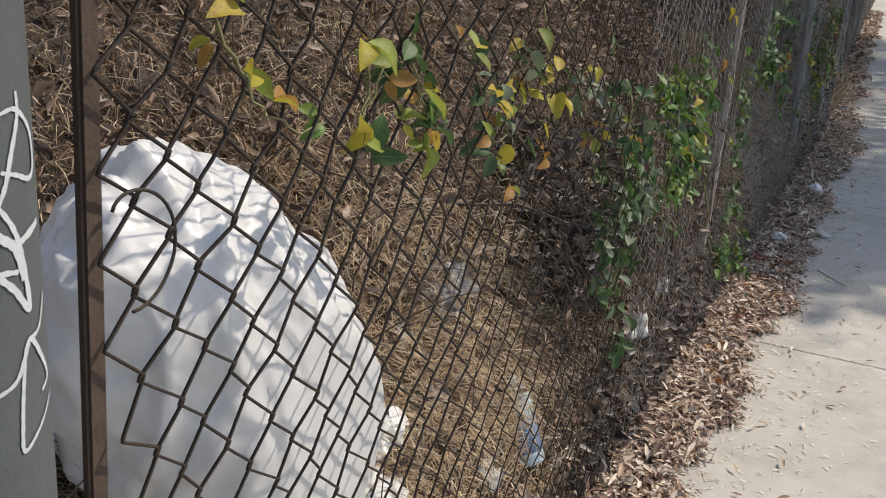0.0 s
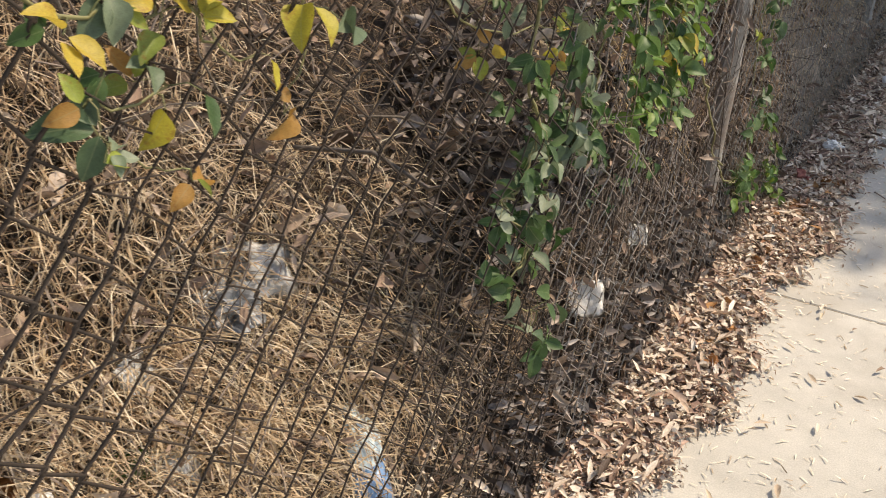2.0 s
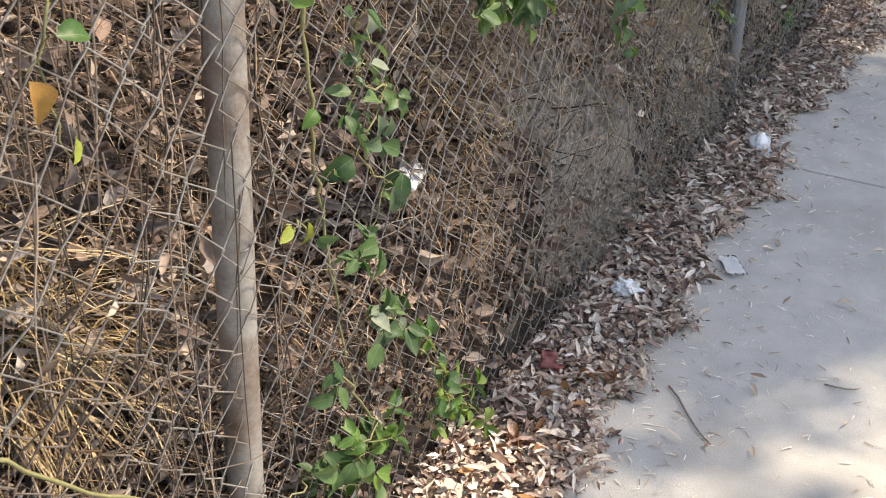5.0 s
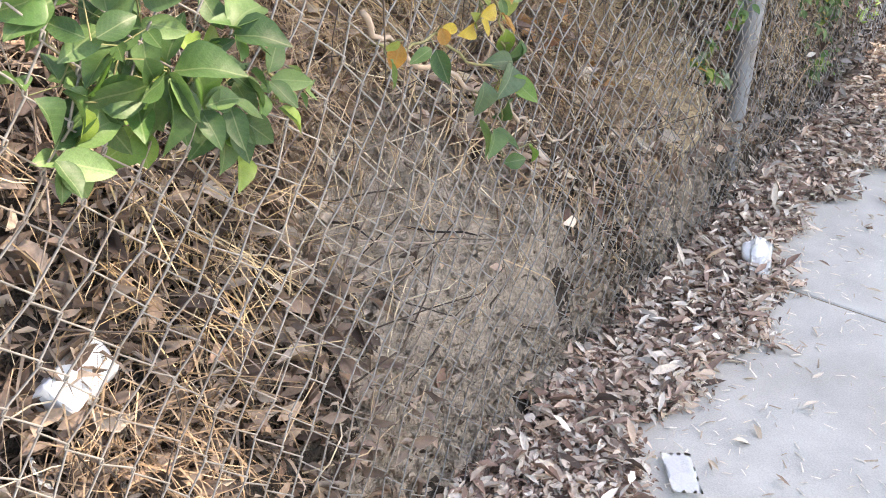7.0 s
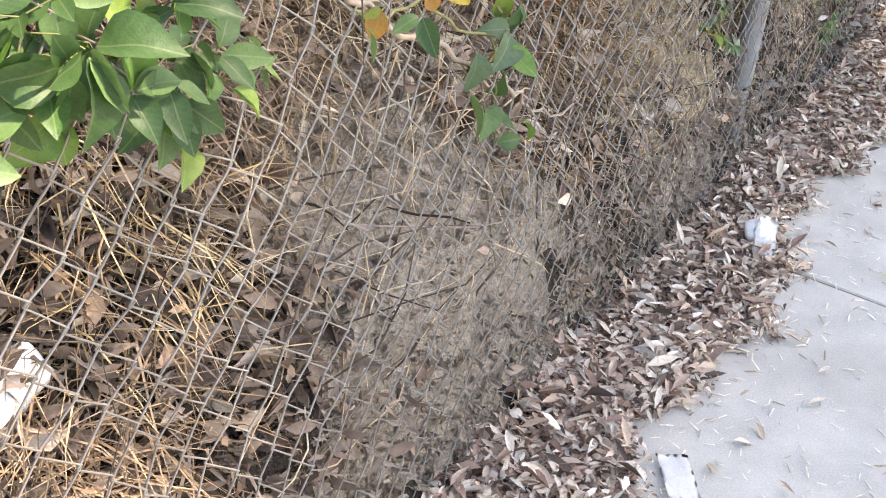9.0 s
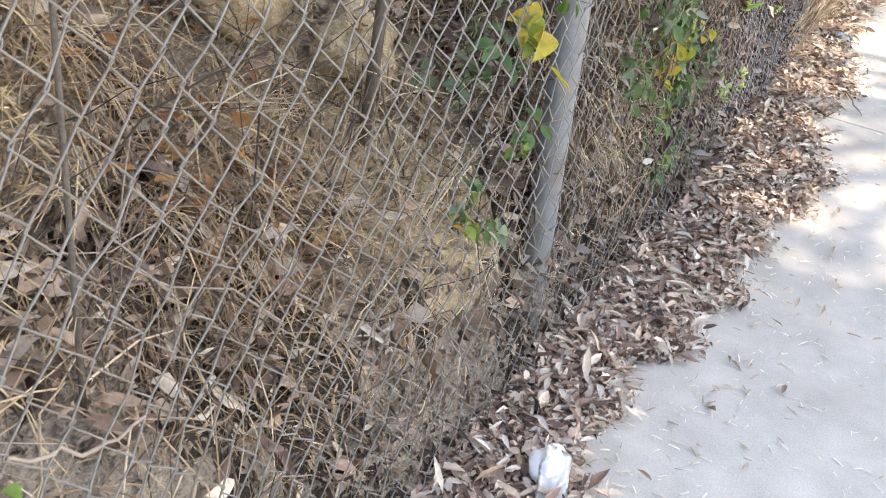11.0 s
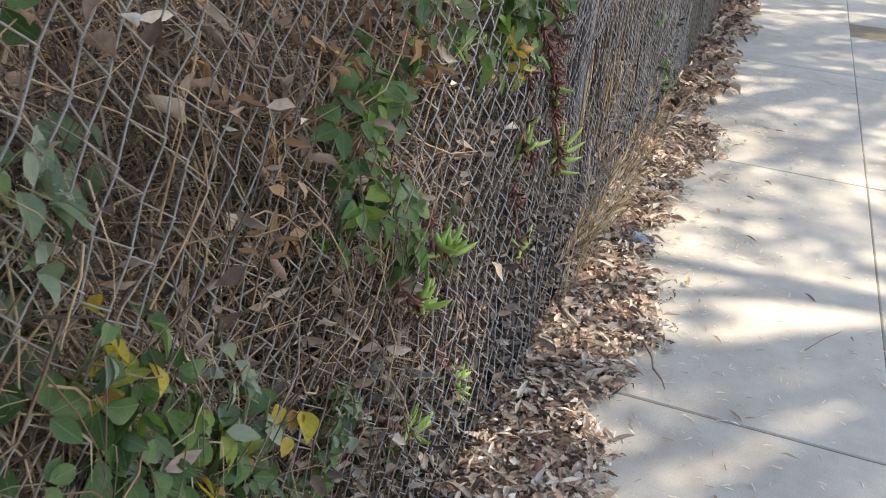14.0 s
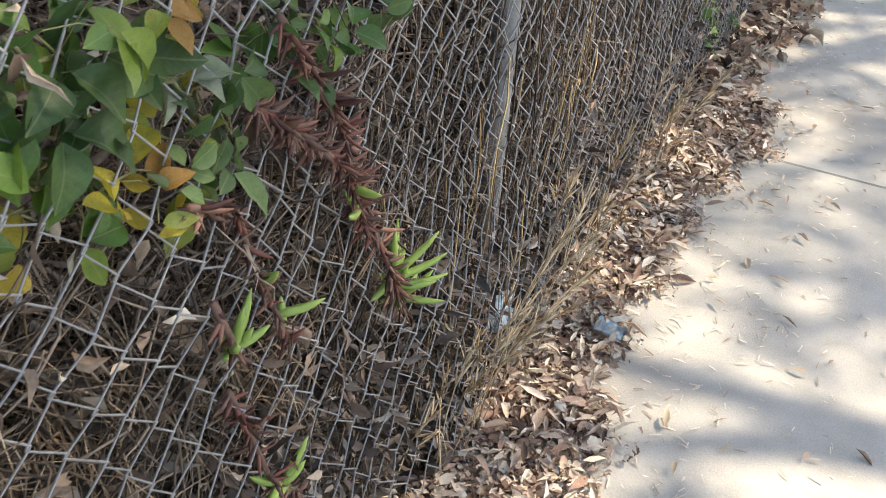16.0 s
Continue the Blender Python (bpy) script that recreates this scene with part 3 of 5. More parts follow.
# ---- dry growth on the bank ----
def clumped(n, x0, x1, y0, y1, clumps, spread):
    """Places in the plan, part of them gathered in clumps; x counts from the fence."""
    c = np.stack([rng.uniform(x0, x1, clumps), rng.uniform(y0, y1, clumps)], -1)
    k = int(n * 0.6)
    p = c[rng.integers(0, clumps, k)] + rng.normal(0, spread, (k, 2))
    q = np.stack([rng.uniform(x0, x1, n - k), rng.uniform(y0, y1, n - k)], -1)
    p = np.concatenate([p, q])
    p[:, 0] = np.clip(p[:, 0], x0, x1)
    return p


def blades(name, p, length, width, lean, mat, label, lift=0.0, droop=1.1):
    """Curved tapering grass blades, three joints each."""
    n = len(p)
    x = p[:, 0] + FENCE_X + bend(p[:, 1])
    y = p[:, 1]
    z = bank_z(x, y) - 0.01 + lift * rng.random(n)
    ln = length * rng.uniform(0.45, 1.25, n)
    az = rng.uniform(0, 2 * math.pi, n)
    el = np.clip(rng.normal(lean, 0.42, n), -0.2, 1.5)
    base = np.stack([x, y, z], -1)
    down = np.array([0.62, 0.0, -0.78])
    pts, cur = [base], base
    for j in range(3):
        e = el - droop * j * rng.uniform(0.2, 0.7, n)
        step = np.stack([np.cos(az) * np.cos(e), np.sin(az) * np.cos(e), np.sin(e)], -1) + down * 0.28 * (j + 0.4)
        step += np.stack([np.full(n, 0.22), np.zeros(n), np.zeros(n)], -1)
        step /= np.linalg.norm(step, axis=1)[:, None]
        cur = cur + step * (ln / 3)[:, None]
        pts.append(cur)
    across = np.stack([-np.sin(az), np.cos(az), rng.uniform(-0.5, 0.5, n)], -1)
    across /= np.linalg.norm(across, axis=1)[:, None]
    wd = (width * rng.uniform(0.5, 1.4, n))[:, None]
    rows = []
    for j, s in enumerate((1.0, 0.9, 0.6)):
        rows += [pts[j] - across * wd * s * 0.5, pts[j] + across * wd * s * 0.5]
    rows.append(pts[3])
    v = np.stack(rows, 1)
    limit = FENCE_X - 0.0 + bend(v[..., 1])
    v[..., 0] = np.minimum(v[..., 0], limit + np.where(v[..., 1] > 7.9, 0.065, 0.03) * rng.random((n, 1)))
    off = (np.arange(n) * 7)[:, None]
    f4 = np.concatenate([off + np.array([0, 1, 3, 2]), off + np.array([2, 3, 5, 4])])
    f3 = off + np.array([4, 5, 6])
    return tagged(link_mesh(name, v.reshape(-1, 3), f4.tolist() + f3.tolist(), mat, None, "", True), label, "grass", kind="stuff")


def thinned(p, keep=1.0):
    return p[rng.random(len(p)) > bare(p[:, 0] + FENCE_X, p[:, 1]) * keep]


blades("dry_grass", clumped(19000, -1.5, -0.02, 1.4, 4.3, 120, 0.08), 0.15, 0.0025, 0.7, BROWNSTRAW, "brown dry grass matted on the bank")
blades("dry_grass", clumped(8000, -1.5, -0.02, 4.2, 5.6, 70, 0.08), 0.16, 0.0026, 0.7, SHADEDSTRAW, "brown dry grass matted on the bank, darkened as shaded")
blades("dry_grass", thinned(clumped(3600, -1.2, -0.02, 5.4, 8.3, 45, 0.05)), 0.18, 0.003, 0.5, BROWNSTRAW, "golden dry grass in drooping tufts on the bank")
blades("dry_grass", thinned(clumped(15000, -1.4, -0.02, 8.0, 12.0, 110, 0.08)), 0.16, 0.003, 0.6, SHADEDSTRAW, "brown dry grass matted behind the fence, darkened as shaded")
blades("dead_grass", thinned(clumped(15000, -1.5, -0.0, 1.4, 6.3, 120, 0.14)), 0.14, 0.0045, 0.4, GREYSTRAW, "grey-brown dead thatch under the grass")
blades("dead_grass", thinned(clumped(11000, -1.3, -0.0, 8.0, 12.2, 80, 0.12)), 0.14, 0.0045, 0.4, GREYSTRAW, "grey-brown dead thatch under the grass")
blades("dry_grass", clumped(9000, -1.6, -0.02, 12.0, 22.0, 90, 0.2), 0.26, 0.005, 0.6, GREYSTRAW, "grey dry grass behind the far fence")
blades("dry_grass", clumped(7000, -3.0, -1.4, 1.0, 16.0, 120, 0.2), 0.24, 0.005, 0.6, STRAW, "dry grass on the upper bank")
# hanging swags of straw: beside the first post, above and beside the bare earth
def swag(n, d, sd, y, sy, length, label, mat=STRAW):
    n = int(1.4 * n)
    blades("straw_swag", np.stack([np.minimum(rng.normal(d, sd, n), -0.02), rng.normal(y, sy, n)], -1), length, 0.0026, 0.8, mat, label, droop=1.5)


swag(480, -0.27, 0.05, 5.02, 0.05, 0.3, "pale straw tuft hanging beside the post", STRAW)
swag(260, -0.28, 0.06, 6.18, 0.08, 0.22, "golden straw tuft drooping down the bank", STRAW)
swag(240, -0.14, 0.05, 5.98, 0.07, 0.22, "golden straw tuft drooping down the bank", BROWNSTRAW)
swag(520, -0.42, 0.06, 6.42, 0.08, 0.24, "golden straw tuft drooping down the bank", BROWNSTRAW)
swag(620, -0.50, 0.06, 6.62, 0.28, 0.22, "golden straw fringe drooping over bare earth", BROWNSTRAW)
swag(900, -0.46, 0.10, 6.95, 0.20, 0.22, "golden straw tuft drooping over bare earth", STRAW)
swag(600, -0.24, 0.08, 7.20, 0.16, 0.24, "golden straw tuft drooping down the bank", BROWNSTRAW)
BROWN = "brown straw tuft drooping through the netting"
for n, d, y, sy in ((1500, -0.12, 8.2, 0.14), (1400, -0.26, 8.45, 0.14), (1400, -0.38, 8.12, 0.16), (1300, -0.5, 8.5, 0.2), (900, -0.3, 8.8, 0.15), (1200, -0.55, 8.95, 0.25), (700, -0.15, 9.55, 0.12), (900, -0.4, 9.5, 0.2)):
    swag(int(0.7 * n), d, 0.06, y, sy, 0.2, BROWN, SHADEDSTRAW if y > 8.6 else STRAW if y < 8.3 else BROWNSTRAW)
# Pale blades also carry the sunlit look of this stretch in their colour.
blades("dry_grass", clumped(6500, -0.8, -0.02, 2.1, 3.9, 60, 0.08), 0.13, 0.0026, 0.6, PALESTRAW, "pale dry grass matted on the bank")
blades("dry_grass", clumped(1500, -0.6, -0.02, 6.95, 7.85, 24, 0.06), 0.13, 0.0026, 0.5, PALESTRAW, "pale dry grass on the bank beside the post")
swag(900, -0.50, 0.08, 6.75, 0.18, 0.2, "pale straw fringe drooping over bare earth", STRAW)
swag(450, -0.26, 0.08, 7.35, 0.18, 0.2, "pale straw tuft drooping down the bank", STRAW)
blades("straw_mat", np.stack([rng.normal(-0.10, 0.05, 1500), rng.uniform(7.92, 8.5, 1500)], -1), 0.18, 0.0026, 0.3, PALESTRAW, "pale straw pushing through the netting", 0.25, 1.4)
THROUGH = "brown straw pushing through the netting"
blades("straw_mat", np.stack([rng.normal(-0.13, 0.05, 3600), rng.uniform(7.95, 9.35, 3600)], -1), 0.2, 0.0028, 0.3, SHADEDSTRAW, THROUGH, 0.55, 1.4)
blades("straw_mat", np.stack([rng.normal(-0.15, 0.06, 2600), rng.uniform(8.3, 12.0, 2600)], -1), 0.18, 0.0036, 0.2, GREYSTRAW, "grey straw tangled in the netting", 0.5, 1.4)
# Pale straw again, partly painting the sunlight on the foot of the bank.
swag(1200, -0.14, 0.10, 3.05, 0.17, 0.14, "pale golden straw at the foot of the bank", PALESTRAW)
swag(1200, -0.14, 0.10, 3.42, 0.17, 0.14, "pale golden straw at the foot of the bank", PALESTRAW)
swag(900, -0.38, 0.12, 3.3, 0.3, 0.2, "pale straw matted low on the bank", PALESTRAW)
swag(1200, -0.14, 0.10, 2.8, 0.17, 0.13, "pale golden straw at the foot of the bank", PALESTRAW)


def litter(name, p, size, mat, label, lift=0.012, tilt=0.6, templates=DRY):
    n = len(p)
    x = p[:, 0] + FENCE_X + bend(p[:, 1])
    y = p[:, 1]
    z = np.maximum(bank_z(x, y), 0.0) + rng.random(n) ** 1.5 * lift + 0.003
    pitch = np.where(p[:, 0] < -0.03, -0.9, 0.0)
    rot = turns(rng.normal(0, tilt, n), rng.normal(0, tilt, n) - pitch * 0.9, rng.uniform(0, 6.28, n))
    return tagged(scatter(name, templates, np.stack([x, y, z], -1), rot, size * np.clip(rng.lognormal(-0.05, 0.36, n), 0.35, 1.6), mat), label, "leaves", kind="stuff")


def strip(n, y0, y1, inner=0.02, reach=0.31):
    """Places in the litter strip at the foot of the fence, thinning towards the pavement with a ragged edge."""
    y = rng.uniform(y0, y1, n)
    wide = np.exp(-((y - 9.2) / 0.45) ** 2) * 0.13 + np.exp(-((y - 5.9) / 0.6) ** 2) * 0.05
    edge = reach * (0.80 + 0.28 * wave_field(y, y, 2.7, 0.3)) + wide
    start = 0.035 + slump(y, 0 * y) - inner
    return np.stack([start + (edge - start) * rng.random(n) ** 1.25, y], -1)


PILE = "brown dead leaves piled at the foot of the fence"
for n, y0, y1 in ((17000, 3.3, 6.3), (16000, 6.3, 8.6), (19000, 8.6, 12.0), (2500, 0.0, 3.3)):
    litter("leaf_litter", strip(int(1.25 * n), y0, y1), 0.021, DEADLEAF, PILE, 0.03, 0.42, MIXED)
    litter("leaf_litter", strip(n // 11, y0, y1, 0.02, 0.34), 0.042, DEADLEAF, "long curled dead leaves on the litter", 0.05, 0.4, FLAT)
litter("leaf_litter", strip(5000, 12.0, 22.0), 0.055, DEADLEAF, "brown dead leaves along the far fence", 0.05, 0.5)
litter("rusty_leaf_litter", strip(130, 4.6, 6.2, -0.05, 0.26), 0.045, RUSTLEAF, "rust-brown dead leaves beside the pavement", 0.05, 0.5)
litter("bleached_leaf_litter", strip(4200, 3.3, 12.5, 0.0, 0.34), 0.034, FADEDLEAF, "bleached pale leaves scattered over the litter", 0.05, 0.35, FLAT)
litter("bleached_leaf_litter", strip(7500, 3.3, 12.5, 0.0, 0.32), 0.02, FADEDLEAF, "bleached broken leaves scattered over the litter", 0.045, 0.4, MIXED)
for y0, y1, n in ((3.3, 6.3, 7000), (6.3, 9.0, 7000), (9.0, 12.0, 6000)):
    litter("leaf_crumbs", strip(n, y0, y1, 0.02, 0.36), 0.012, DEADLEAF, "broken crumbs of dead leaves among the litter", 0.04, 0.5)
CAUGHT = "dead leaves caught in the dry grass"
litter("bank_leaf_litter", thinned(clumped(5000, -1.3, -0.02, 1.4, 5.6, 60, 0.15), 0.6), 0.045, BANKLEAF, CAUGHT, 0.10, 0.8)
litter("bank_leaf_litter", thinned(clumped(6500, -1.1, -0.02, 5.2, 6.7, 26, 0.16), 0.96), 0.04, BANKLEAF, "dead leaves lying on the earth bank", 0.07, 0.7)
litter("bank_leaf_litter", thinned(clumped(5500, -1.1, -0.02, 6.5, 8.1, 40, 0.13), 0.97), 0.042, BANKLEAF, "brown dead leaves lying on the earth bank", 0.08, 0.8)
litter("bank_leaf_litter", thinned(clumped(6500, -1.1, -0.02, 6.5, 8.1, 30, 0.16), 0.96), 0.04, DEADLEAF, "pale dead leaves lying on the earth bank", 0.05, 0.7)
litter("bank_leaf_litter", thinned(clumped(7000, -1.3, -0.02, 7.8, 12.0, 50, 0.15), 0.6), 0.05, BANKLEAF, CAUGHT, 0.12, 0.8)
litter("bank_leaf_litter", clumped(9000, -0.5, -0.015, 8.7, 12.5, 60, 0.12), 0.036, GREYDEAD, "grey withered leaves packed against the netting", 0.16, 1.0)
litter("bank_leaf_litter", clumped(3600, -0.4, -0.015, 4.05, 5.3, 26, 0.12), 0.045, GREYDEAD, "grey withered leaves packed against the netting", 0.12, 1.0)
litter("bank_leaf_litter", clumped(2200, -1.0, -0.3, 12.0, 20.0, 40, 0.2), 0.08, GREYDEAD, "grey withered leaves behind the far fence", 0.5, 1.0)
litter("bank_leaf_litter", clumped(700, -0.75, -0.25, 8.75, 9.7, 5, 0.08), 0.042, RUSTLEAF, "rust-brown withered leaves behind the netting", 0.22, 1.0)
litter("bank_leaf_litter", clumped(2600, -0.65, -0.06, 5.5, 6.35, 14, 0.09), 0.042, BANKLEAF, "broad curled brown leaves lying on the bank", 0.06, 0.8)
litter("bank_leaf_litter", clumped(1500, -0.9, -0.03, 2.2, 4.2, 40, 0.12), 0.030, BANKLEAF, CAUGHT, 0.13, 0.9)
litter("bank_leaf_litter", clumped(110, -0.4, -0.15, 7.1, 7.4, 4, 0.05), 0.035, RUSTLEAF, "rust-brown withered leaves behind the netting", 0.15, 1.0)
litter("earth_clods", np.stack([rng.uniform(-0.6, -0.02, 5000), rng.uniform(6.2, 7.7, 5000)], -1), 0.011, SOIL, "small clods of earth on the bare bank", 0.012, 1.5, DRY)
litter("earth_crumbs", np.stack([rng.uniform(-0.75, -0.03, 5200), rng.uniform(6.1, 7.8, 5200)], -1), 0.022, SOIL, "crumbs of earth on the bare bank", 0.004, 1.5, DRY)

# dead leaves and bits packed between the netting and the foot of the bank
def foot_fill(n, y0, y1, size, mat, label, top=0.36, templates=DRY):
    y = rng.uniform(y0, y1, n)
    z = 0.01 + top * rng.random(n) ** 1.3 * (0.75 + 0.35 * wave_field(y, y, 3.1, 0.8))
    x = FENCE_X + bend(y) + slump(y, z) + rng.uniform(-0.055, 0.022, n)
    rot = turns(rng.normal(0, 1.0, n), rng.normal(0.8, 0.7, n), rng.uniform(0, 6.28, n))
    tagged(scatter("packed_litter", templates, np.stack([x, y, np.maximum(z, 0.012)], -1), rot, size * np.clip(rng.lognormal(-0.05, 0.4, n), 0.35, 1.7), mat), label, "leaves", kind="stuff")


PACKED = "withered leaves packed behind the foot of the netting"
foot_fill(3000, 3.75, 5.4, 0.032, GREYDEAD, PACKED)
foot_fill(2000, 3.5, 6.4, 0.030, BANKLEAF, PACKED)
foot_fill(500, 2.2, 3.75, 0.030, FADEDLEAF, "pale withered leaves behind the foot of the netting")
foot_fill(2600, 6.2, 7.9, 0.020, SOIL, "clods and crumbs of earth pressed against the netting", 0.3)
foot_fill(450, 6.2, 7.9, 0.026, BANKLEAF, PACKED, 0.2)
foot_fill(7000, 7.9, 12.5, 0.026, GREYDEAD, PACKED, 0.42)
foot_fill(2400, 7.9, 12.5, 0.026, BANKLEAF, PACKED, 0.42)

def caught(n, y0, y1, z0, z1, size, mat, label):
    """Dead leaves hooked in the meshes of the netting."""
    y, z = rng.uniform(y0, y1, n), rng.uniform(z0, z1, n)
    keep = wave_field(y, z, 5.0, 0.7) > -0.15
    y, z = y[keep], z[keep]
    n = len(y)
    x = FENCE_X + bend(y) + slump(y, z) + rng.uniform(-0.02, 0.045, n)
    rot = turns(rng.normal(0, 1.0, n), rng.normal(0.8, 0.7, n), rng.uniform(0, 6.28, n))
    tagged(scatter("caught_leaves", DRY, np.stack([x, y, z], -1), rot, size * rng.uniform(0.5, 1.3, n), mat), label, "leaves", kind="stuff")


caught(700, 7.95, 9.8, 0.3, 1.05, 0.036, BANKLEAF, "brown withered leaves hooked in the netting")
caught(110, 7.95, 9.6, 0.3, 1.05, 0.032, FADEDLEAF, "pale withered leaves hooked in the netting")
caught(200, 3.9, 5.1, 0.3, 1.0, 0.036, BANKLEAF, "brown withered leaves hooked in the netting")

# twigs and dead stems woven through the growth
def stems(name, n, x0, x1, y0, y1, length, radius, mat, label, lift, front=0.015):
    s = Soup()
    for _ in range(n):
        a = random.uniform(x0, x1)
        y = random.uniform(y0, y1)
        x = a + FENCE_X + float(bend(y))
        z = max(0.0, float(bank_z(x, y))) + random.uniform(0, lift)
        way = Vector((random.uniform(-0.3, 0.6), random.uniform(-1, 1), random.uniform(-0.8, 0.9))).normalized()
        ln = length * random.uniform(0.4, 1.4)
        pts, q = [], Vector((x, y, z))
        for _k in range(4):
            pts.append(q.copy())
            way = (way + Vector((random.uniform(-.35, .35), random.uniform(-.35, .35), random.uniform(-.45, .3)))).normalized()
            q = q + way * ln / 3
            q.x = min(q.x, FENCE_X + float(bend(q.y)) + front)
        r = radius * random.uniform(0.5, 1.3)
        s.add(*tube(pts, [r, r * 0.9, r * 0.75, r * 0.4], 4, False))
    return tagged(s.build(name, mat), label, "twigs", kind="stuff")


TANGLE = "thin brown dead stems tangled behind the netting"
stems("dead_stems", 900, -0.05, 0.0, 3.6, 5.5, 0.14, 0.0015, TWIG, "thin twigs caught at the foot of the netting", 0.3)
stems("dead_stems", 2600, -0.05, 0.0, 7.9, 12.3, 0.16, 0.0016, TWIG, "thin twigs caught at the foot of the netting", 0.35)
stems("dead_stems", 260, -0.5, -0.02, 6.9, 8.0, 0.22, 0.0015, TWIG, "thin dead stems on the bank beside the post", 0.22)
stems("straw_stalks", 500, -0.16, -0.01, 7.95, 9.4, 0.2, 0.0013, BROWNSTRAW, "pale straw stalks tangled in the netting", 0.75)
stems("straw_stalks", 240, 0.0, 0.05, 7.95, 9.0, 0.17, 0.0012, BROWNSTRAW, "straw stalks hooked over the front of the netting", 0.85, 0.062)
stems("dead_stems", 260, 0.0, 0.05, 7.95, 9.9, 0.18, 0.0013, TWIG, "thin dead stems hooked over the front of the netting", 0.8, 0.062)
stems("dead_stems", 120, 0.0, 0.05, 3.9, 5.1, 0.18, 0.0013, TWIG, "thin dead stems hooked over the front of the netting", 0.7, 0.062)
stems("straw_stalks", 500, -0.5, -0.02, 5.7, 7.9, 0.2, 0.0013, PALESTRAW, "pale straw stalks strewn over the bank", 0.12)
stems("dead_stems", 750, -0.7, -0.02, 1.6, 5.6, 0.22, 0.0017, TWIG, TANGLE, 0.2)
stems("dead_branches", 46, -0.45, -0.03, 3.3, 5.1, 0.42, 0.0036, BARK, "pale woody dead branches lying on the bank", 0.12)
stems("dead_stems", 500, -0.8, -0.02, 5.6, 8.2, 0.25, 0.0018, TWIG, "thin brown dead stems on the bank", 0.10)
stems("dead_stems", 2400, -0.6, -0.02, 8.0, 12.5, 0.28, 0.0018, TWIG, TANGLE, 0.3)
stems("dead_stems", 1200, -0.5, -0.02, 12.0, 20.0, 0.5, 0.005, TWIG, "grey dead stems behind the far fence", 0.8)


def strands(n, y0, y1, z0, z1, length, mat, label):
    """Dead vine strands that hang straight down along the netting."""
    so = Soup()
    for _ in range(n):
        y = random.uniform(y0, y1)
        x = FENCE_X + float(bend(y)) + random.uniform(-0.06, 0.045)
        q = Vector((x, y, random.uniform(z0, z1)))
        pts = []
        ln = length * random.uniform(0.5, 1.5)
        drift = random.gauss(0, 0.12)
        for k in range(5):
            pts.append(q.copy())
            q = q + Vector((random.uniform(-.006, .006), drift * ln / 4 + random.uniform(-.012, .012), -ln / 4))
            q.z = max(q.z, 0.02)
        r = random.uniform(0.0008, 0.0019)
        so.add(*tube(pts, [r, r, r * 0.9, r * 0.8, r * 0.4], 3, False))
    return tagged(so.build("hanging_strands", mat), label, "vine", kind="stuff")


strands(210, 4.2, 5.3, 0.5, 1.75, 0.35, TWIG, "dark dead vine strands hanging on the netting")
strands(60, 5.4, 6.6, 1.0, 1.75, 0.3, TWIG, "dark dead vine strands hanging high on the netting")
strands(500, 9.9, 13.0, 0.3, 1.75, 0.4, TWIG, "dead vine strands hanging on the far netting")
strands(90, 9.9, 11.4, 0.2, 0.7, 0.2, STRAW, "straw strands hanging on the netting")
stems("dead_stems", 900, -0.10, -0.01, 9.6, 13.0, 0.30, 0.0019, TWIG, "thin brown dead stems woven into the netting", 0.9)

# ---- climbing vines ----
LEAF_MESHES = {}


def leaf_data(mat):
    """A few leaf meshes in one material, shared by all leaves."""
    if mat.name not in LEAF_MESHES:
        made = []
        for tv, tf in (DRY if mat.name.startswith("withered") else LIVE):
            me = bpy.data.meshes.new("leaf")
            me.from_pydata(tv, [], tf)
            me.polygons.foreach_set("use_smooth", [True] * len(me.polygons))
            me.materials.append(mat)
            made.append(me)
        LEAF_MESHES[mat.name] = made
    return LEAF_MESHES[mat.name]


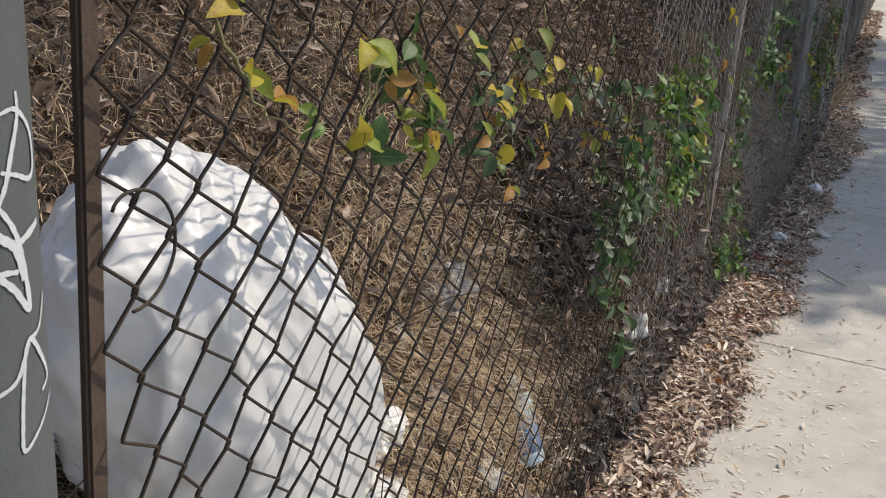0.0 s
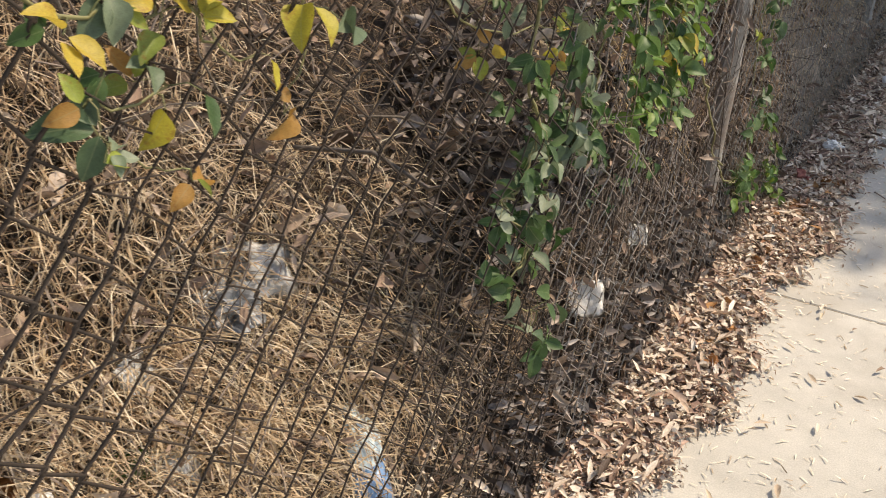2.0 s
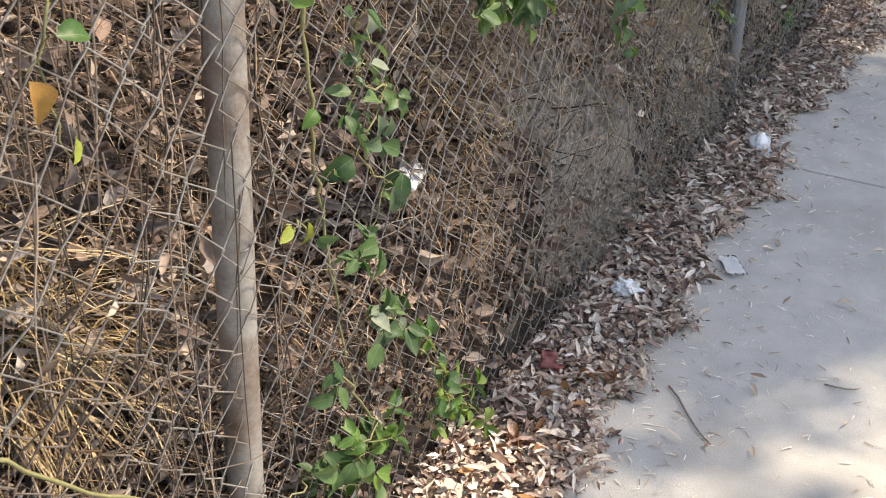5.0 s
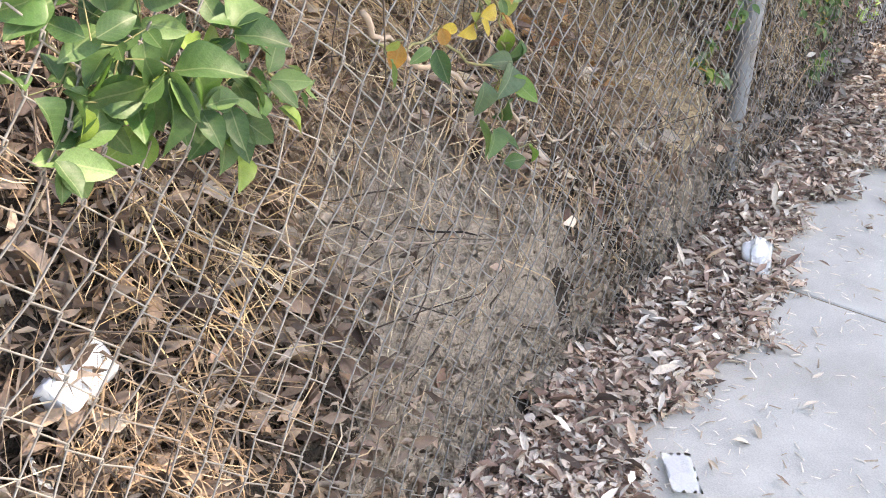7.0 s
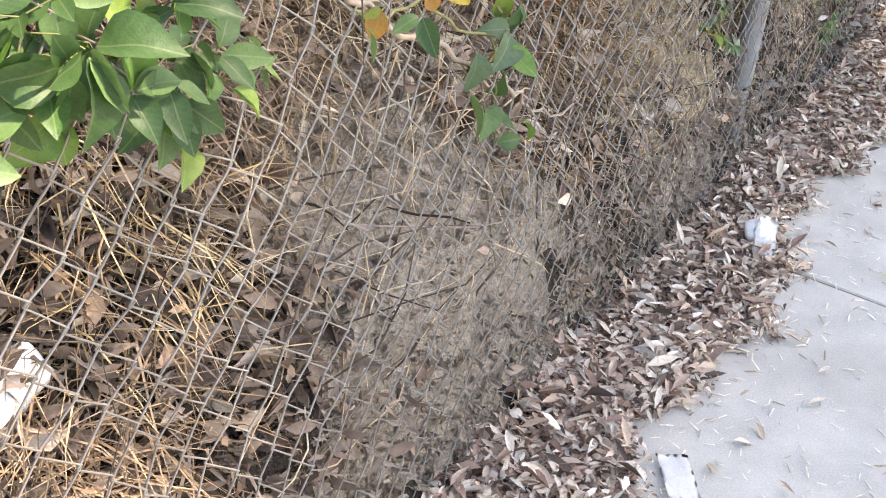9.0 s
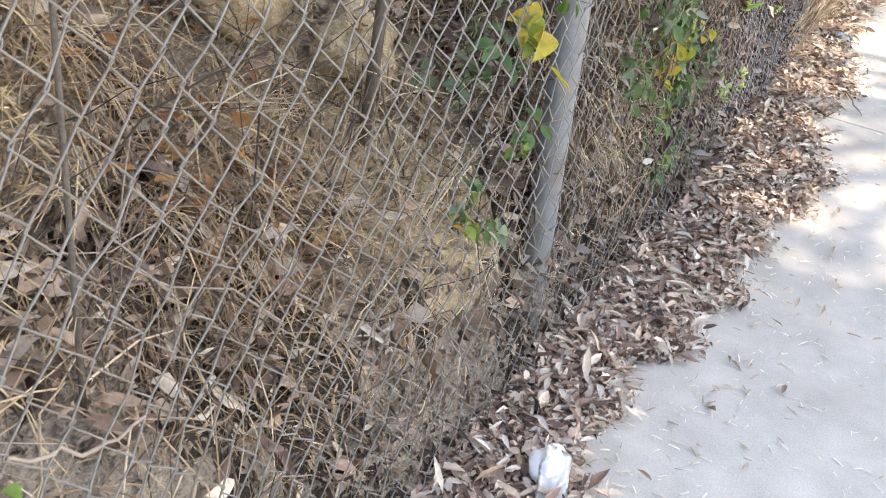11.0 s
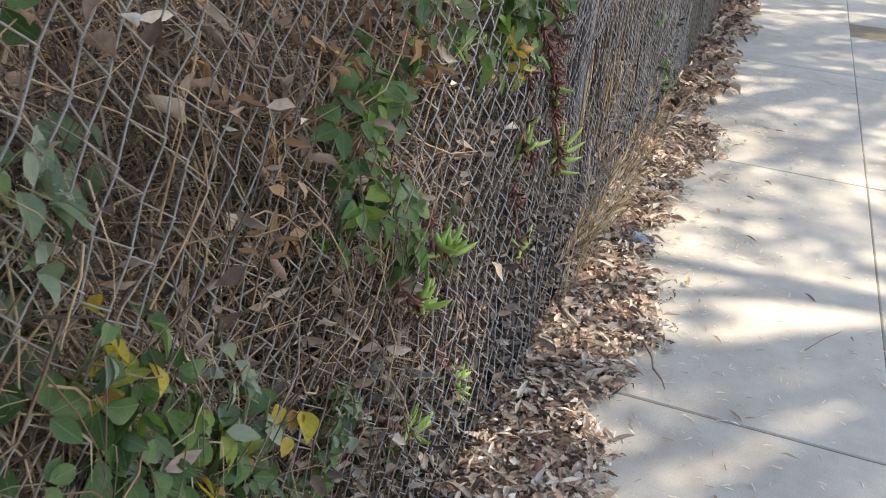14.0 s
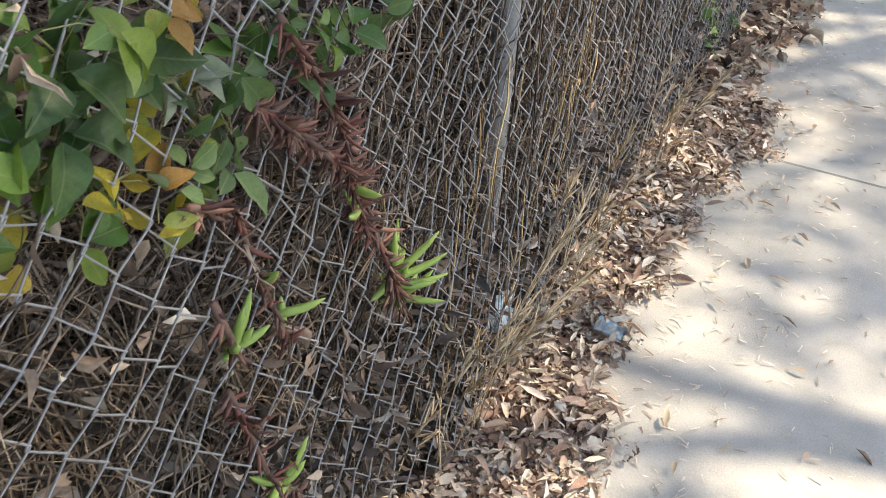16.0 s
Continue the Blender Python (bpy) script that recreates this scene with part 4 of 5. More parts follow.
def vine(label, nodes, sprays, size, mats, out=0.03, stray=0.02, stem=GREENSTEM, name="climbing_vine", down=0.35, radius=0.0022, leaflets=(3, 3, 5)):
    """A stem through (y, z) on the netting; sprays of three or five leaflets on stalks, gathered at its nodes."""
    pts = []
    for (ya, za), (yb, zb) in zip(nodes[:-1], nodes[1:]):
        for k in range(6):
            t = k / 6
            y = ya + (yb - ya) * t + random.uniform(-.004, .004)
            z = za + (zb - za) * t + random.uniform(-.004, .004) - 0.014 * math.sin(math.pi * t)
            pts.append(Vector((FENCE_X + float(bend(y)) + out * random.uniform(0.6, 1.0), y, z)))
    y, z = nodes[-1]
    pts.append(Vector((FENCE_X + float(bend(y)) + out, y, z)))
    thing = empty(name, pts[0], label, "vine")
    back = Matrix.Translation(-pts[0])
    stalks = Soup()
    stalks.add(*tube(pts, [radius * (1 - 0.6 * i / len(pts)) for i in range(len(pts))], 5))
    depth = 0.025 if out > 0 else 0.07
    for j in range(sprays):
        i = min(len(pts) - 1, 6 * (j % len(nodes)) + random.choice((-1, 0, 0, 0, 1)))
        foot = pts[max(0, i)]
        hub = foot + Vector((random.uniform(-0.4 * depth, depth), random.gauss(0, stray), random.gauss(0, stray)))
        # the spray faces outwards and up to the light
        face = Vector((0.75 + random.gauss(0, .35), random.gauss(-0.05, .45), 0.6 + random.gauss(0, .35))).normalized()
        ahead = Vector((random.gauss(0.1, .3), random.gauss(0, .8), random.gauss(-down, .55)))
        ahead = (ahead - face * ahead.dot(face)).normalized()
        across = ahead.cross(face)
        s = size * random.uniform(0.62, 1.12)
        mat = random.choice(mats)
        count = random.choice(leaflets)
        stalks.add(*tube([foot, foot.lerp(hub, 0.5) + Vector((0.004, 0, 0.006)), hub], 0.0008, 3, False))
        tail = hub - ahead * s * 0.75
        if count > 3:
            stalks.add(*tube([hub, tail], 0.0007, 3, False))
        for k in range(count):
            turn = radians((0, 62, -62, 70, -70)[k] + random.gauss(0, 11))
            root = (tail if k > 2 else hub) + face * random.uniform(-.004, .004)
            tilt = (face + across * random.gauss(0, .28) + ahead * random.gauss(0, .22)).normalized()
            tip = ahead * math.cos(turn) + across * math.sin(turn)
            tip = (tip - tilt * tip.dot(tilt)).normalized()
            ob = new("leaf", random.choice(leaf_data(mat)))
            ob.parent = thing
            ob.matrix_parent_inverse = back
            scale = s * (1.0 if k == 0 else random.uniform(0.68, 0.95))
            ob.matrix_basis = Matrix.Translation(root + tip * s * 0.10) @ Matrix((tip.cross(tilt), tip, tilt)).transposed().to_4x4() @ Matrix.Scale(scale, 4)
    stalks.build("stem", stem, thing).matrix_parent_inverse = back
    return thing


G, B, D, Y = GREENLEAF, BRIGHTLEAF, GREYLEAF, YELLOWLEAF
R = material("withered_brown_leaf", [(0.20, 0.11, 0.055), (0.36, 0.21, 0.11), (0.26, 0.145, 0.075), (0.42, 0.27, 0.155)], 0.7, vary="object", scale=50, grain=0.3, bump=0.2, through_light=0.25)
vine("climbing vine with yellowing leaves on rusty netting", [(2.54, 1.32), (2.55, 1.26), (2.52, 1.21), (2.58, 1.28), (2.6, 1.27), (2.65, 1.26)], 9, 0.05, [Y, Y, G, Y], leaflets=(1, 2, 3))
vine("climbing vine with green leaves on rusty netting", [(2.66, 1.29), (2.7, 1.21), (2.68, 1.17), (2.68, 1.23)], 11, 0.048, [G, G, B, Y], leaflets=(1, 2, 3))
vine("climbing vine with yellow and orange-tinged leaves", [(2.84, 1.28), (2.92, 1.2), (3.03, 1.22), (3.01, 1.18), (3.02, 1.12), (2.93, 1.13), (2.95, 1.09), (3.03, 1.04)], 22, 0.044, [Y, Y, G, Y, D], leaflets=(1, 2, 3))
vine("yellow vine tip on rusty netting", [(3.05, 1.25), (3.06, 1.18), (3.09, 1.15), (3.14, 1.12)], 4, 0.042, [Y, B, Y], leaflets=(1, 2))
vine("sparse climbing vine high on the rusty netting", [(2.25, 1.36), (2.30, 1.30), (2.35, 1.25), (2.44, 1.23)], 5, 0.045, [G, G, B, Y], leaflets=(1, 2))
vine("sparse climbing vine with orange-tinged leaves", [(3.15, 1.32), (3.20, 1.20), (3.24, 1.14), (3.18, 1.05)], 7, 0.042, [Y, Y, D], leaflets=(1, 2, 3))
vine("hanging vine with pale dusty leaves on the netting", [(3.79, 1.08), (3.79, 0.95), (3.84, 0.85), (3.81, 0.77), (3.74, 0.75), (3.87, 0.64), (3.8, 0.6), (3.75, 0.59), (3.91, 0.47), (3.91, 0.4)], 40, 0.05, [D, G, G, D, G], stray=0.03, radius=0.003, leaflets=(1, 3, 3))
vine("dull green vine behind the netting", [(3.98, 0.84), (4.1, 0.74), (4.28, 0.62), (4.05, 0.7)], 16, 0.04, [G, D, G], out=-0.06, stray=0.05)
vine("dull green vine high behind the netting", [(3.55, 1.15), (3.72, 1.02), (3.95, 0.98), (4.15, 0.95)], 16, 0.042, [G, D, Y], out=-0.05, stray=0.05)
vine("hanging vine with large dusty green leaves", [(4.0, 0.96), (4.0, 0.87), (3.96, 0.85), (3.99, 0.81), (3.98, 0.76), (3.91, 0.77), (3.9, 0.71), (3.92, 0.66)], 20, 0.05, [D, G, D, G], stray=0.03, radius=0.003)
vine("tangled vine with fresh green leaves on the netting", [(4.07, 1.06), (4.14, 1.0), (4.26, 0.96), (4.31, 0.87), (4.32, 0.8), (4.35, 0.74), (4.42, 0.74)], 20, 0.043, [B, G, G, B], stray=0.035)
vine("tangled vine with fresh green leaves on the netting", [(4.33, 1.03), (4.42, 0.9), (4.54, 0.82), (4.62, 0.79), (4.72, 0.78), (4.54, 0.73)], 18, 0.043, [B, G, G, B, Y], stray=0.035)
vine("tangled vine with fresh green leaves on the netting", [(4.09, 1.0), (4.08, 0.84), (4.14, 0.73), (4.09, 0.74), (4.16, 0.76)], 12, 0.043, [G, B, G], stray=0.025)
vine("tangled vine with large fresh green leaves", [(4.56, 1.12), (4.56, 1.08), (4.57, 1.02), (4.63, 1.0), (4.72, 0.99), (4.66, 0.92), (4.68, 0.89)], 14, 0.05, [B, G, B], stray=0.03)
vine("tangled vine with fresh green leaves on the netting", [(4.34, 1.03), (4.36, 1.02), (4.39, 0.97), (4.33, 0.96), (4.38, 0.92), (4.32, 0.91)], 14, 0.045, [G, B, G, D], stray=0.03)
vine("tangled vine with fresh green leaves on the netting", [(4.46, 1.01), (4.47, 0.94), (4.53, 0.88), (4.51, 0.86), (4.6, 0.82), (4.57, 0.8), (4.51, 0.8)], 18, 0.046, [G, B, G, Y], stray=0.03)
vine("green leaf sprays hanging on the netting", [(4.5, 0.77), (4.48, 0.72), (4.57, 0.68), (4.56, 0.72)], 7, 0.046, [G, B])
vine("green leaf sprays hanging low on the netting", [(4.3, 0.86), (4.3, 0.79), (4.32, 0.75), (4.28, 0.75), (4.37, 0.67), (4.42, 0.62), (4.41, 0.58)], 10, 0.046, [G, B, B])
vine("long bare yellow-green stem hanging beside the post", [(5.33, 1.04), (5.34, 0.88), (5.35, 0.73), (5.38, 0.54), (5.41, 0.35)], 2, 0.035, [B, G], radius=0.0036, leaflets=(1,))
vine("round green leaves beside the post", [(5.27, 0.72), (5.3, 0.71), (5.34, 0.68), (5.37, 0.76)], 4, 0.042, [B, G, Y], leaflets=(1, 1, 2), stray=0.008)
vine("hanging vine with dark green leaves beside the post", [(5.45, 0.96), (5.45, 0.88), (5.54, 0.84), (5.44, 0.78), (5.52, 0.68), (5.45, 0.6), (5.52, 0.48), (5.53, 0.42), (5.45, 0.47)], 40, 0.048, [G, G, D], stray=0.022, out=0.03, leaflets=(1, 2, 3))
vine("green vine spreading over dead leaves", [(5.35, 0.43), (5.47, 0.25), (5.37, 0.26), (5.42, 0.18), (5.29, 0.23), (5.31, 0.32), (5.51, 0.2), (5.61, 0.16)], 38, 0.046, [G, G, B, B], out=0.06, stray=0.022, down=0.2, leaflets=(1, 2, 3))
vine("green vine shoot spreading over dead leaves", [(5.57, 0.35), (5.65, 0.25), (5.67, 0.18), (5.76, 0.12), (5.79, 0.06)], 24, 0.042, [B, G, B], out=0.08, stray=0.02, down=0.1, leaflets=(1, 2, 3))
vine("climbing vine with yellow leaves beside the post", [(4.95, 1.20), (4.92, 1.05), (4.93, 0.95)], 5, 0.045, [Y, Y, B], stray=0.015, leaflets=(1, 2))
vine("bare yellow-green tendril curling from the netting", [(4.64, 0.80), (4.77, 0.68), (4.90, 0.53), (5.06, 0.385), (5.18, 0.30), (5.25, 0.285), (5.285, 0.32)], 0, 0.05, [G], out=0.06, radius=0.0032)
vine("climbing vine with large fresh green leaves", [(5.81, 1.01), (5.84, 0.95), (5.87, 0.92), (5.82, 0.89), (5.85, 0.88), (5.88, 0.94)], 13, 0.058, [B, G, G, G], stray=0.022, down=0.5, leaflets=(3, 5))
vine("climbing vine with large fresh green leaves", [(5.9, 0.97), (5.92, 0.93), (5.94, 0.9), (5.97, 0.91), (5.93, 0.87), (5.98, 0.88)], 12, 0.054, [G, G, B], stray=0.02, down=0.5, leaflets=(3, 5))
vine("climbing vine with large fresh green leaves", [(5.99, 0.92), (6.0, 0.86), (6.06, 0.88), (6.1, 0.86), (6.07, 0.85), (6.01, 0.82), (5.99, 0.84)], 9, 0.05, [G, G, B], stray=0.012, down=0.45)
vine("pale woody branch reaching through the netting", [(6.22, 0.9), (6.26, 0.86), (6.38, 0.79), (6.55, 0.7), (6.62, 0.64), (6.69, 0.59), (6.78, 0.57)], 0, 0.04, [G], stem=GREYSTRAW, radius=0.004)
vine("few drooping leaves on a pale branch", [(6.24, 0.86), (6.36, 0.84), (6.52, 0.75), (6.54, 0.69), (6.54, 0.62), (6.63, 0.6)], 8, 0.044, [G, B, Y, G], stray=0.012, down=1.0, leaflets=(1, 2))
vine("yellow-leaved vine on the netting", [(6.56, 0.88), (6.48, 0.87), (6.46, 0.87), (6.49, 0.83), (6.45, 0.85)], 8, 0.042, [Y, Y, Y], stray=0.018, leaflets=(1, 2))
vine("green vine drooping over bare earth", [(6.45, 0.95), (6.48, 0.96), (6.52, 0.81), (6.54, 0.78), (6.55, 0.74), (6.45, 0.74), (6.48, 0.71), (6.48, 0.67)], 13, 0.05, [G, G, D, B], stray=0.018, down=1.0, leaflets=(1, 2))
vine("small green plant growing through the netting", [(7.42, 0.52), (7.44, 0.50), (7.48, 0.47), (7.50, 0.47)], 10, 0.03, [B, G, D, Y], stray=0.018)
vine("small green shoot growing through the netting", [(7.58, 0.58), (7.59, 0.55)], 3, 0.032, [B, G], stray=0.01)
vine("yellow-leaved vine beside the galvanised post", [(7.52, 0.8), (7.5, 0.78), (7.53, 0.74), (7.56, 0.71)], 7, 0.048, [Y], stray=0.010, down=0.9, leaflets=(1, 2))
vine("limp dusty leaves beside the galvanised post", [(7.48, 1.02), (7.51, 1.0), (7.49, 0.97), (7.42, 0.95), (7.42, 0.94)], 7, 0.055, [D], stray=0.012, down=1.1, leaflets=(1, 2))
vine("small fresh green vine beside the galvanised post", [(7.63, 0.86), (7.67, 0.83), (7.61, 0.81), (7.63, 0.78)], 5, 0.038, [B, G], stray=0.010, leaflets=(1, 2, 3))
vine("pale green leaf hanging beside the galvanised post", [(7.62, 1.12), (7.64, 1.04)], 2, 0.055, [D], down=1.2, leaflets=(1, 1))
vine("dusty green leaf sprays on the netting", [(8.07, 0.96), (8.17, 0.92), (8.2, 0.9), (8.17, 0.88), (8.11, 0.9)], 10, 0.037, [D, G, D], stray=0.018)
vine("green vine with round leaves hanging on the netting", [(8.13, 0.76), (8.12, 0.7), (8.18, 0.66), (8.21, 0.61), (8.1, 0.66), (8.09, 0.59), (8.15, 0.54), (8.03, 0.57), (8.07, 0.53), (8.22, 0.45)], 30, 0.037, [G, G, G, D], stray=0.024, leaflets=(1, 2, 3))
vine("vine with green and yellow leaves on the netting", [(8.23, 0.74), (8.31, 0.66), (8.42, 0.6), (8.5, 0.53), (8.3, 0.63), (8.45, 0.53)], 30, 0.035, [G, D, G, G, Y], stray=0.035)
vine("low green vine at the foot of the netting", [(8.55, 0.41), (8.64, 0.34), (8.59, 0.32), (8.68, 0.41)], 24, 0.035, [G, D, G], stray=0.035, down=0.2)
vine("green vine climbing through the netting", [(9.1, 0.98), (8.88, 0.79), (8.7, 0.76), (8.89, 0.67), (8.79, 0.66), (8.96, 0.56), (9.11, 0.5)], 28, 0.037, [G, B, G, D], stray=0.035)
vine("low green vine at the foot of the netting", [(8.45, 0.22), (8.62, 0.18), (8.80, 0.12), (8.95, 0.10)], 26, 0.036, [G, B, G], stray=0.04, down=0.2)
vine("green vine hanging on the netting", [(8.30, 0.66), (8.32, 0.54), (8.42, 0.42), (8.40, 0.35)], 26, 0.04, [G, D, G, Y], stray=0.04)
vine("green vine high on the netting", [(8.93, 0.91), (9.1, 0.85), (9.28, 0.83), (9.45, 0.78), (9.58, 0.79)], 18, 0.046, [G, B, Y, D], stray=0.035)
vine("dusty leaf sprays low on the netting", [(8.75, 0.46), (8.8, 0.42), (8.79, 0.4), (8.71, 0.42), (8.7, 0.4), (8.71, 0.36)], 7, 0.034, [D], stray=0.01, leaflets=(5, 5, 3))
vine("pale yellow withering leaves on the netting", [(8.55, 0.55), (8.57, 0.52), (8.61, 0.51), (8.57, 0.51)], 5, 0.042, [Y, D], stray=0.012, leaflets=(1, 2))
vine("dense vine with broad glossy green leaves", [(8.76, 0.87), (8.79, 0.87), (8.83, 0.85), (8.87, 0.81), (8.81, 0.83), (8.75, 0.84)], 8, 0.048, [G, G, B], stray=0.026)
vine("dense vine with broad glossy green leaves", [(8.78, 0.77), (8.73, 0.79), (8.71, 0.73), (8.76, 0.73), (8.73, 0.71), (8.82, 0.72)], 8, 0.048, [G, G, B], stray=0.026)
vine("dense vine with broad glossy green leaves", [(8.87, 0.68), (8.95, 0.61), (8.97, 0.57), (8.91, 0.58), (8.85, 0.67), (8.9, 0.66)], 9, 0.046, [G, G, B], stray=0.025)
vine("low green vine with round leaves behind the netting", [(8.28, 0.66), (8.36, 0.62), (8.42, 0.56), (8.50, 0.50), (8.36, 0.52)], 28, 0.04, [G, G, B, D], out=0.03, stray=0.04)
vine("dense vine with broad glossy green leaves", [(9.36, 0.92), (9.41, 0.9), (9.44, 0.87), (9.45, 0.9), (9.45, 0.88), (9.38, 0.92)], 9, 0.06, [B, G, G], stray=0.025)
vine("dense vine with broad glossy green leaves", [(9.36, 0.86), (9.41, 0.85), (9.38, 0.82), (9.34, 0.83), (9.35, 0.8), (9.42, 0.78)], 9, 0.058, [G, G, B, Y], stray=0.025)
vine("green and yellow vine leaves on the netting", [(9.5, 0.88), (9.52, 0.84), (9.57, 0.83), (9.55, 0.8), (9.58, 0.79), (9.5, 0.8), (9.54, 0.73), (9.51, 0.76)], 11, 0.048, [G, B, Y, D], stray=0.02)
vine("green vine high on the netting", [(9.67, 0.86), (9.73, 0.84), (9.82, 0.81), (9.89, 0.78), (9.75, 0.8), (9.64, 0.86)], 12, 0.044, [G, G, B], stray=0.025)
vine("withered brown vine behind the netting", [(8.84, 0.95), (8.87, 0.94), (8.96, 0.88), (9.03, 0.87), (8.98, 0.85), (8.89, 0.88)], 24, 0.036, [R], out=-0.02, stray=0.04, stem=TWIG)
vine("withered brown vine behind the netting", [(8.42, 1.05), (8.55, 0.95), (8.66, 0.88), (8.60, 0.80), (8.72, 0.80)], 30, 0.036, [R], out=-0.02, stray=0.045, stem=TWIG)
vine("withered brown vine behind the netting", [(8.95, 1.10), (9.10, 1.00), (9.25, 0.92)], 15, 0.036, [R], out=-0.02, stray=0.05, stem=TWIG)
vine("dark green bramble on the bank behind the post", [(7.78, 1.02), (7.92, 0.96), (8.05, 0.92), (8.12, 0.86), (7.98, 0.86)], 54, 0.044, [G, D, G], out=-0.20, stray=0.05)
vine("dense dusty green bramble on the bank", [(8.22, 0.95), (8.20, 0.84), (8.32, 0.82), (8.24, 0.74), (8.35, 0.74)], 60, 0.044, [D, G, D], out=-0.20, stray=0.05)
vine("dusty green bramble low on the bank", [(7.78, 0.68), (7.74, 0.62), (7.72, 0.58)], 16, 0.042, [D, G], out=-0.20, stray=0.04)
vine("dark green bramble on the bank", [(7.50, 1.08), (7.52, 1.00), (7.50, 0.97)], 20, 0.042, [G, D], out=-0.20, stray=0.04)
vine("green vine on the far netting", [(11.4, 1.4), (11.5, 0.9), (11.55, 0.5)], 10, 0.05, [G, D], stray=0.08)
vine("low green plant at the far fence foot", [(12.0, 0.25), (12.2, 0.15), (12.5, 0.1)], 10, 0.045, [G, B], stray=0.07, down=0.2)
vine("green vine high beside the far netting", [(5.9, 1.05), (6.1, 1.12), (6.4, 1.05)], 8, 0.045, [G, B], stray=0.05)


# ---- woody stems and sandstone on the bank ----
def woody(label, pts, r):
    v, f = tube(pts, [r * (1 - 0.1 * i) for i in range(len(pts))], 8)
    tagged(link_mesh("woody_stem", v, f, BARK, None, "", True), label, "branch")


woody("thick brown woody stem rising behind the netting", [(-0.86, 7.53, 0.50), (-0.84, 7.524, 0.82), (-0.84, 7.54, 0.905), (-0.83, 7.576, 0.95), (-0.82, 7.64, 1.02), (-0.80, 7.72, 1.12)], 0.010)
woody("thick brown woody stem rising behind the netting", [(-0.85, 7.528, 0.86), (-0.84, 7.516, 0.974), (-0.84, 7.49, 1.05), (-0.84, 7.46, 1.15)], 0.009)
woody("slender green-brown sapling stem behind the netting", [(-0.80, 6.88, 0.38), (-0.79, 6.87, 0.62), (-0.78, 6.86, 0.85), (-0.77, 6.85, 1.1)], 0.004)


def boulder(label, size, x, y, up, turn, seed):
    """A broken lump of soft tan rock bedded in the bank."""
    bm = bmesh.new()
    bmesh.ops.create_icosphere(bm, subdivisions=5, radius=1)
    for v in bm.verts:
        n = v.co.normalized()
        q = n * 1.3 + Vector((seed * 3.3, 0, 0))
        v.co = n * (1 + 0.28 * noise.noise(q) - 0.30 * abs(noise.noise(q * 2.1)) + 0.07 * noise.noise(q * 5.3) + 0.03 * noise.noise(q * 13))
    bmesh.ops.scale(bm, verts=bm.verts, vec=Vector(size) * 0.5)
    ob = part("boulder", bm, TANEARTH)
    ob.matrix_basis = pose(x, y, float(bank_z(np.float64(x), np.float64(y))) + up, *turn)
    tagged(ob, label, "rock")


boulder("long tan ledge of crumbling sandstone in the bank", (0.20, 0.44, 0.20), -1.08, 7.46, 0.03, (-40, 10, 12), 1)
boulder("tan crumbling sandstone lump in the bank", (0.15, 0.26, 0.15), -0.95, 7.63, 0.02, (-35, 5, 20), 2)
boulder("small tan sandstone lump on the bank", (0.09, 0.12, 0.07), -1.12, 7.76, 0.02, (10, 20, 30), 3)
boulder("tan sandstone lump in the bank behind the fence", (0.18, 0.34, 0.14), -1.03, 4.78, 0.0, (-20, 40, 10), 4)

# ---- trailing succulents ----
def finger(foot, way, ln, r):
    q = Vector(foot)
    w = Vector(way).normalized()
    pts = []
    for k in range(5):
        pts.append(q.copy())
        w = (w + Vector((0, 0, 0.12))).normalized()
        q = q + w * ln / 4
    return tube(pts, [r * 0.7, r, r, r * 0.75, r * 0.15], 5)


def succulent(label, line, fingers, ln, red=0.3):
    pts = [Vector((FENCE_X + float(bend(y)) + 0.04 + random.uniform(-.01, .02), y, z)) for y, z in line]
    thing = empty("trailing_succulent", pts[0], label, "succulent")
    back = Matrix.Translation(-pts[0])
    v, f = tube(pts, [0.0045 * (1 - 0.1 * i) for i in range(len(pts))], 6)
    link_mesh("stem", v, f, REDSTEM, thing, "reddish dry stem", True).matrix_parent_inverse = back
    dead = Soup()
    for i in range(fingers):
        foot = pts[-1].lerp(pts[-2], random.random() * 0.8)
        way = (random.uniform(-.2, .7), random.uniform(-1, 1), random.uniform(-.3, 0.9))
        v, f = finger(foot, way, ln * random.uniform(0.6, 1.3), 0.0055)
        link_mesh("leaf", v, f, SUCCULENT, thing, "fleshy green finger leaf", True).matrix_parent_inverse = back
    for i in range(int(110 * red)):
        k = random.randrange(len(pts) - 1)
        foot = pts[k].lerp(pts[k + 1], random.random())
        dead.add(*finger(foot, (random.uniform(-.3, .6), random.uniform(-1, 1), random.uniform(-1.2, 0.2)), ln * random.uniform(.25, .7), random.uniform(0.0014, 0.0034)))
    if dead.n:
        dd = tagged(dead.build("withered_growth", REDSTEM, thing, "withered red leaves"), kind="stuff")
        dd.matrix_parent_inverse = back
    return thing


succulent("succulent with bright green tips and withered red stem", [(9.66, 0.86), (9.74, 0.75), (9.84, 0.60), (9.88, 0.48), (9.94, 0.40)], 22, 0.065, 2.2)
succulent("withered red succulent stem hanging on netting", [(9.60, 0.80), (9.68, 0.74), (9.78, 0.66), (9.82, 0.56)], 3, 0.05, 2.4)
succulent("thick reddish succulent stem", [(9.50, 0.74), (9.58, 0.70), (9.62, 0.62), (9.66, 0.50)], 3, 0.05, 0.8)
succulent("low succulent with fresh green tips", [(9.54, 0.62), (9.55, 0.57), (9.57, 0.54)], 7, 0.05, 0.1)
succulent("low succulent trailing down the netting", [(9.56, 0.50), (9.59, 0.44), (9.62, 0.34), (9.68, 0.27)], 6, 0.06, 0.5)
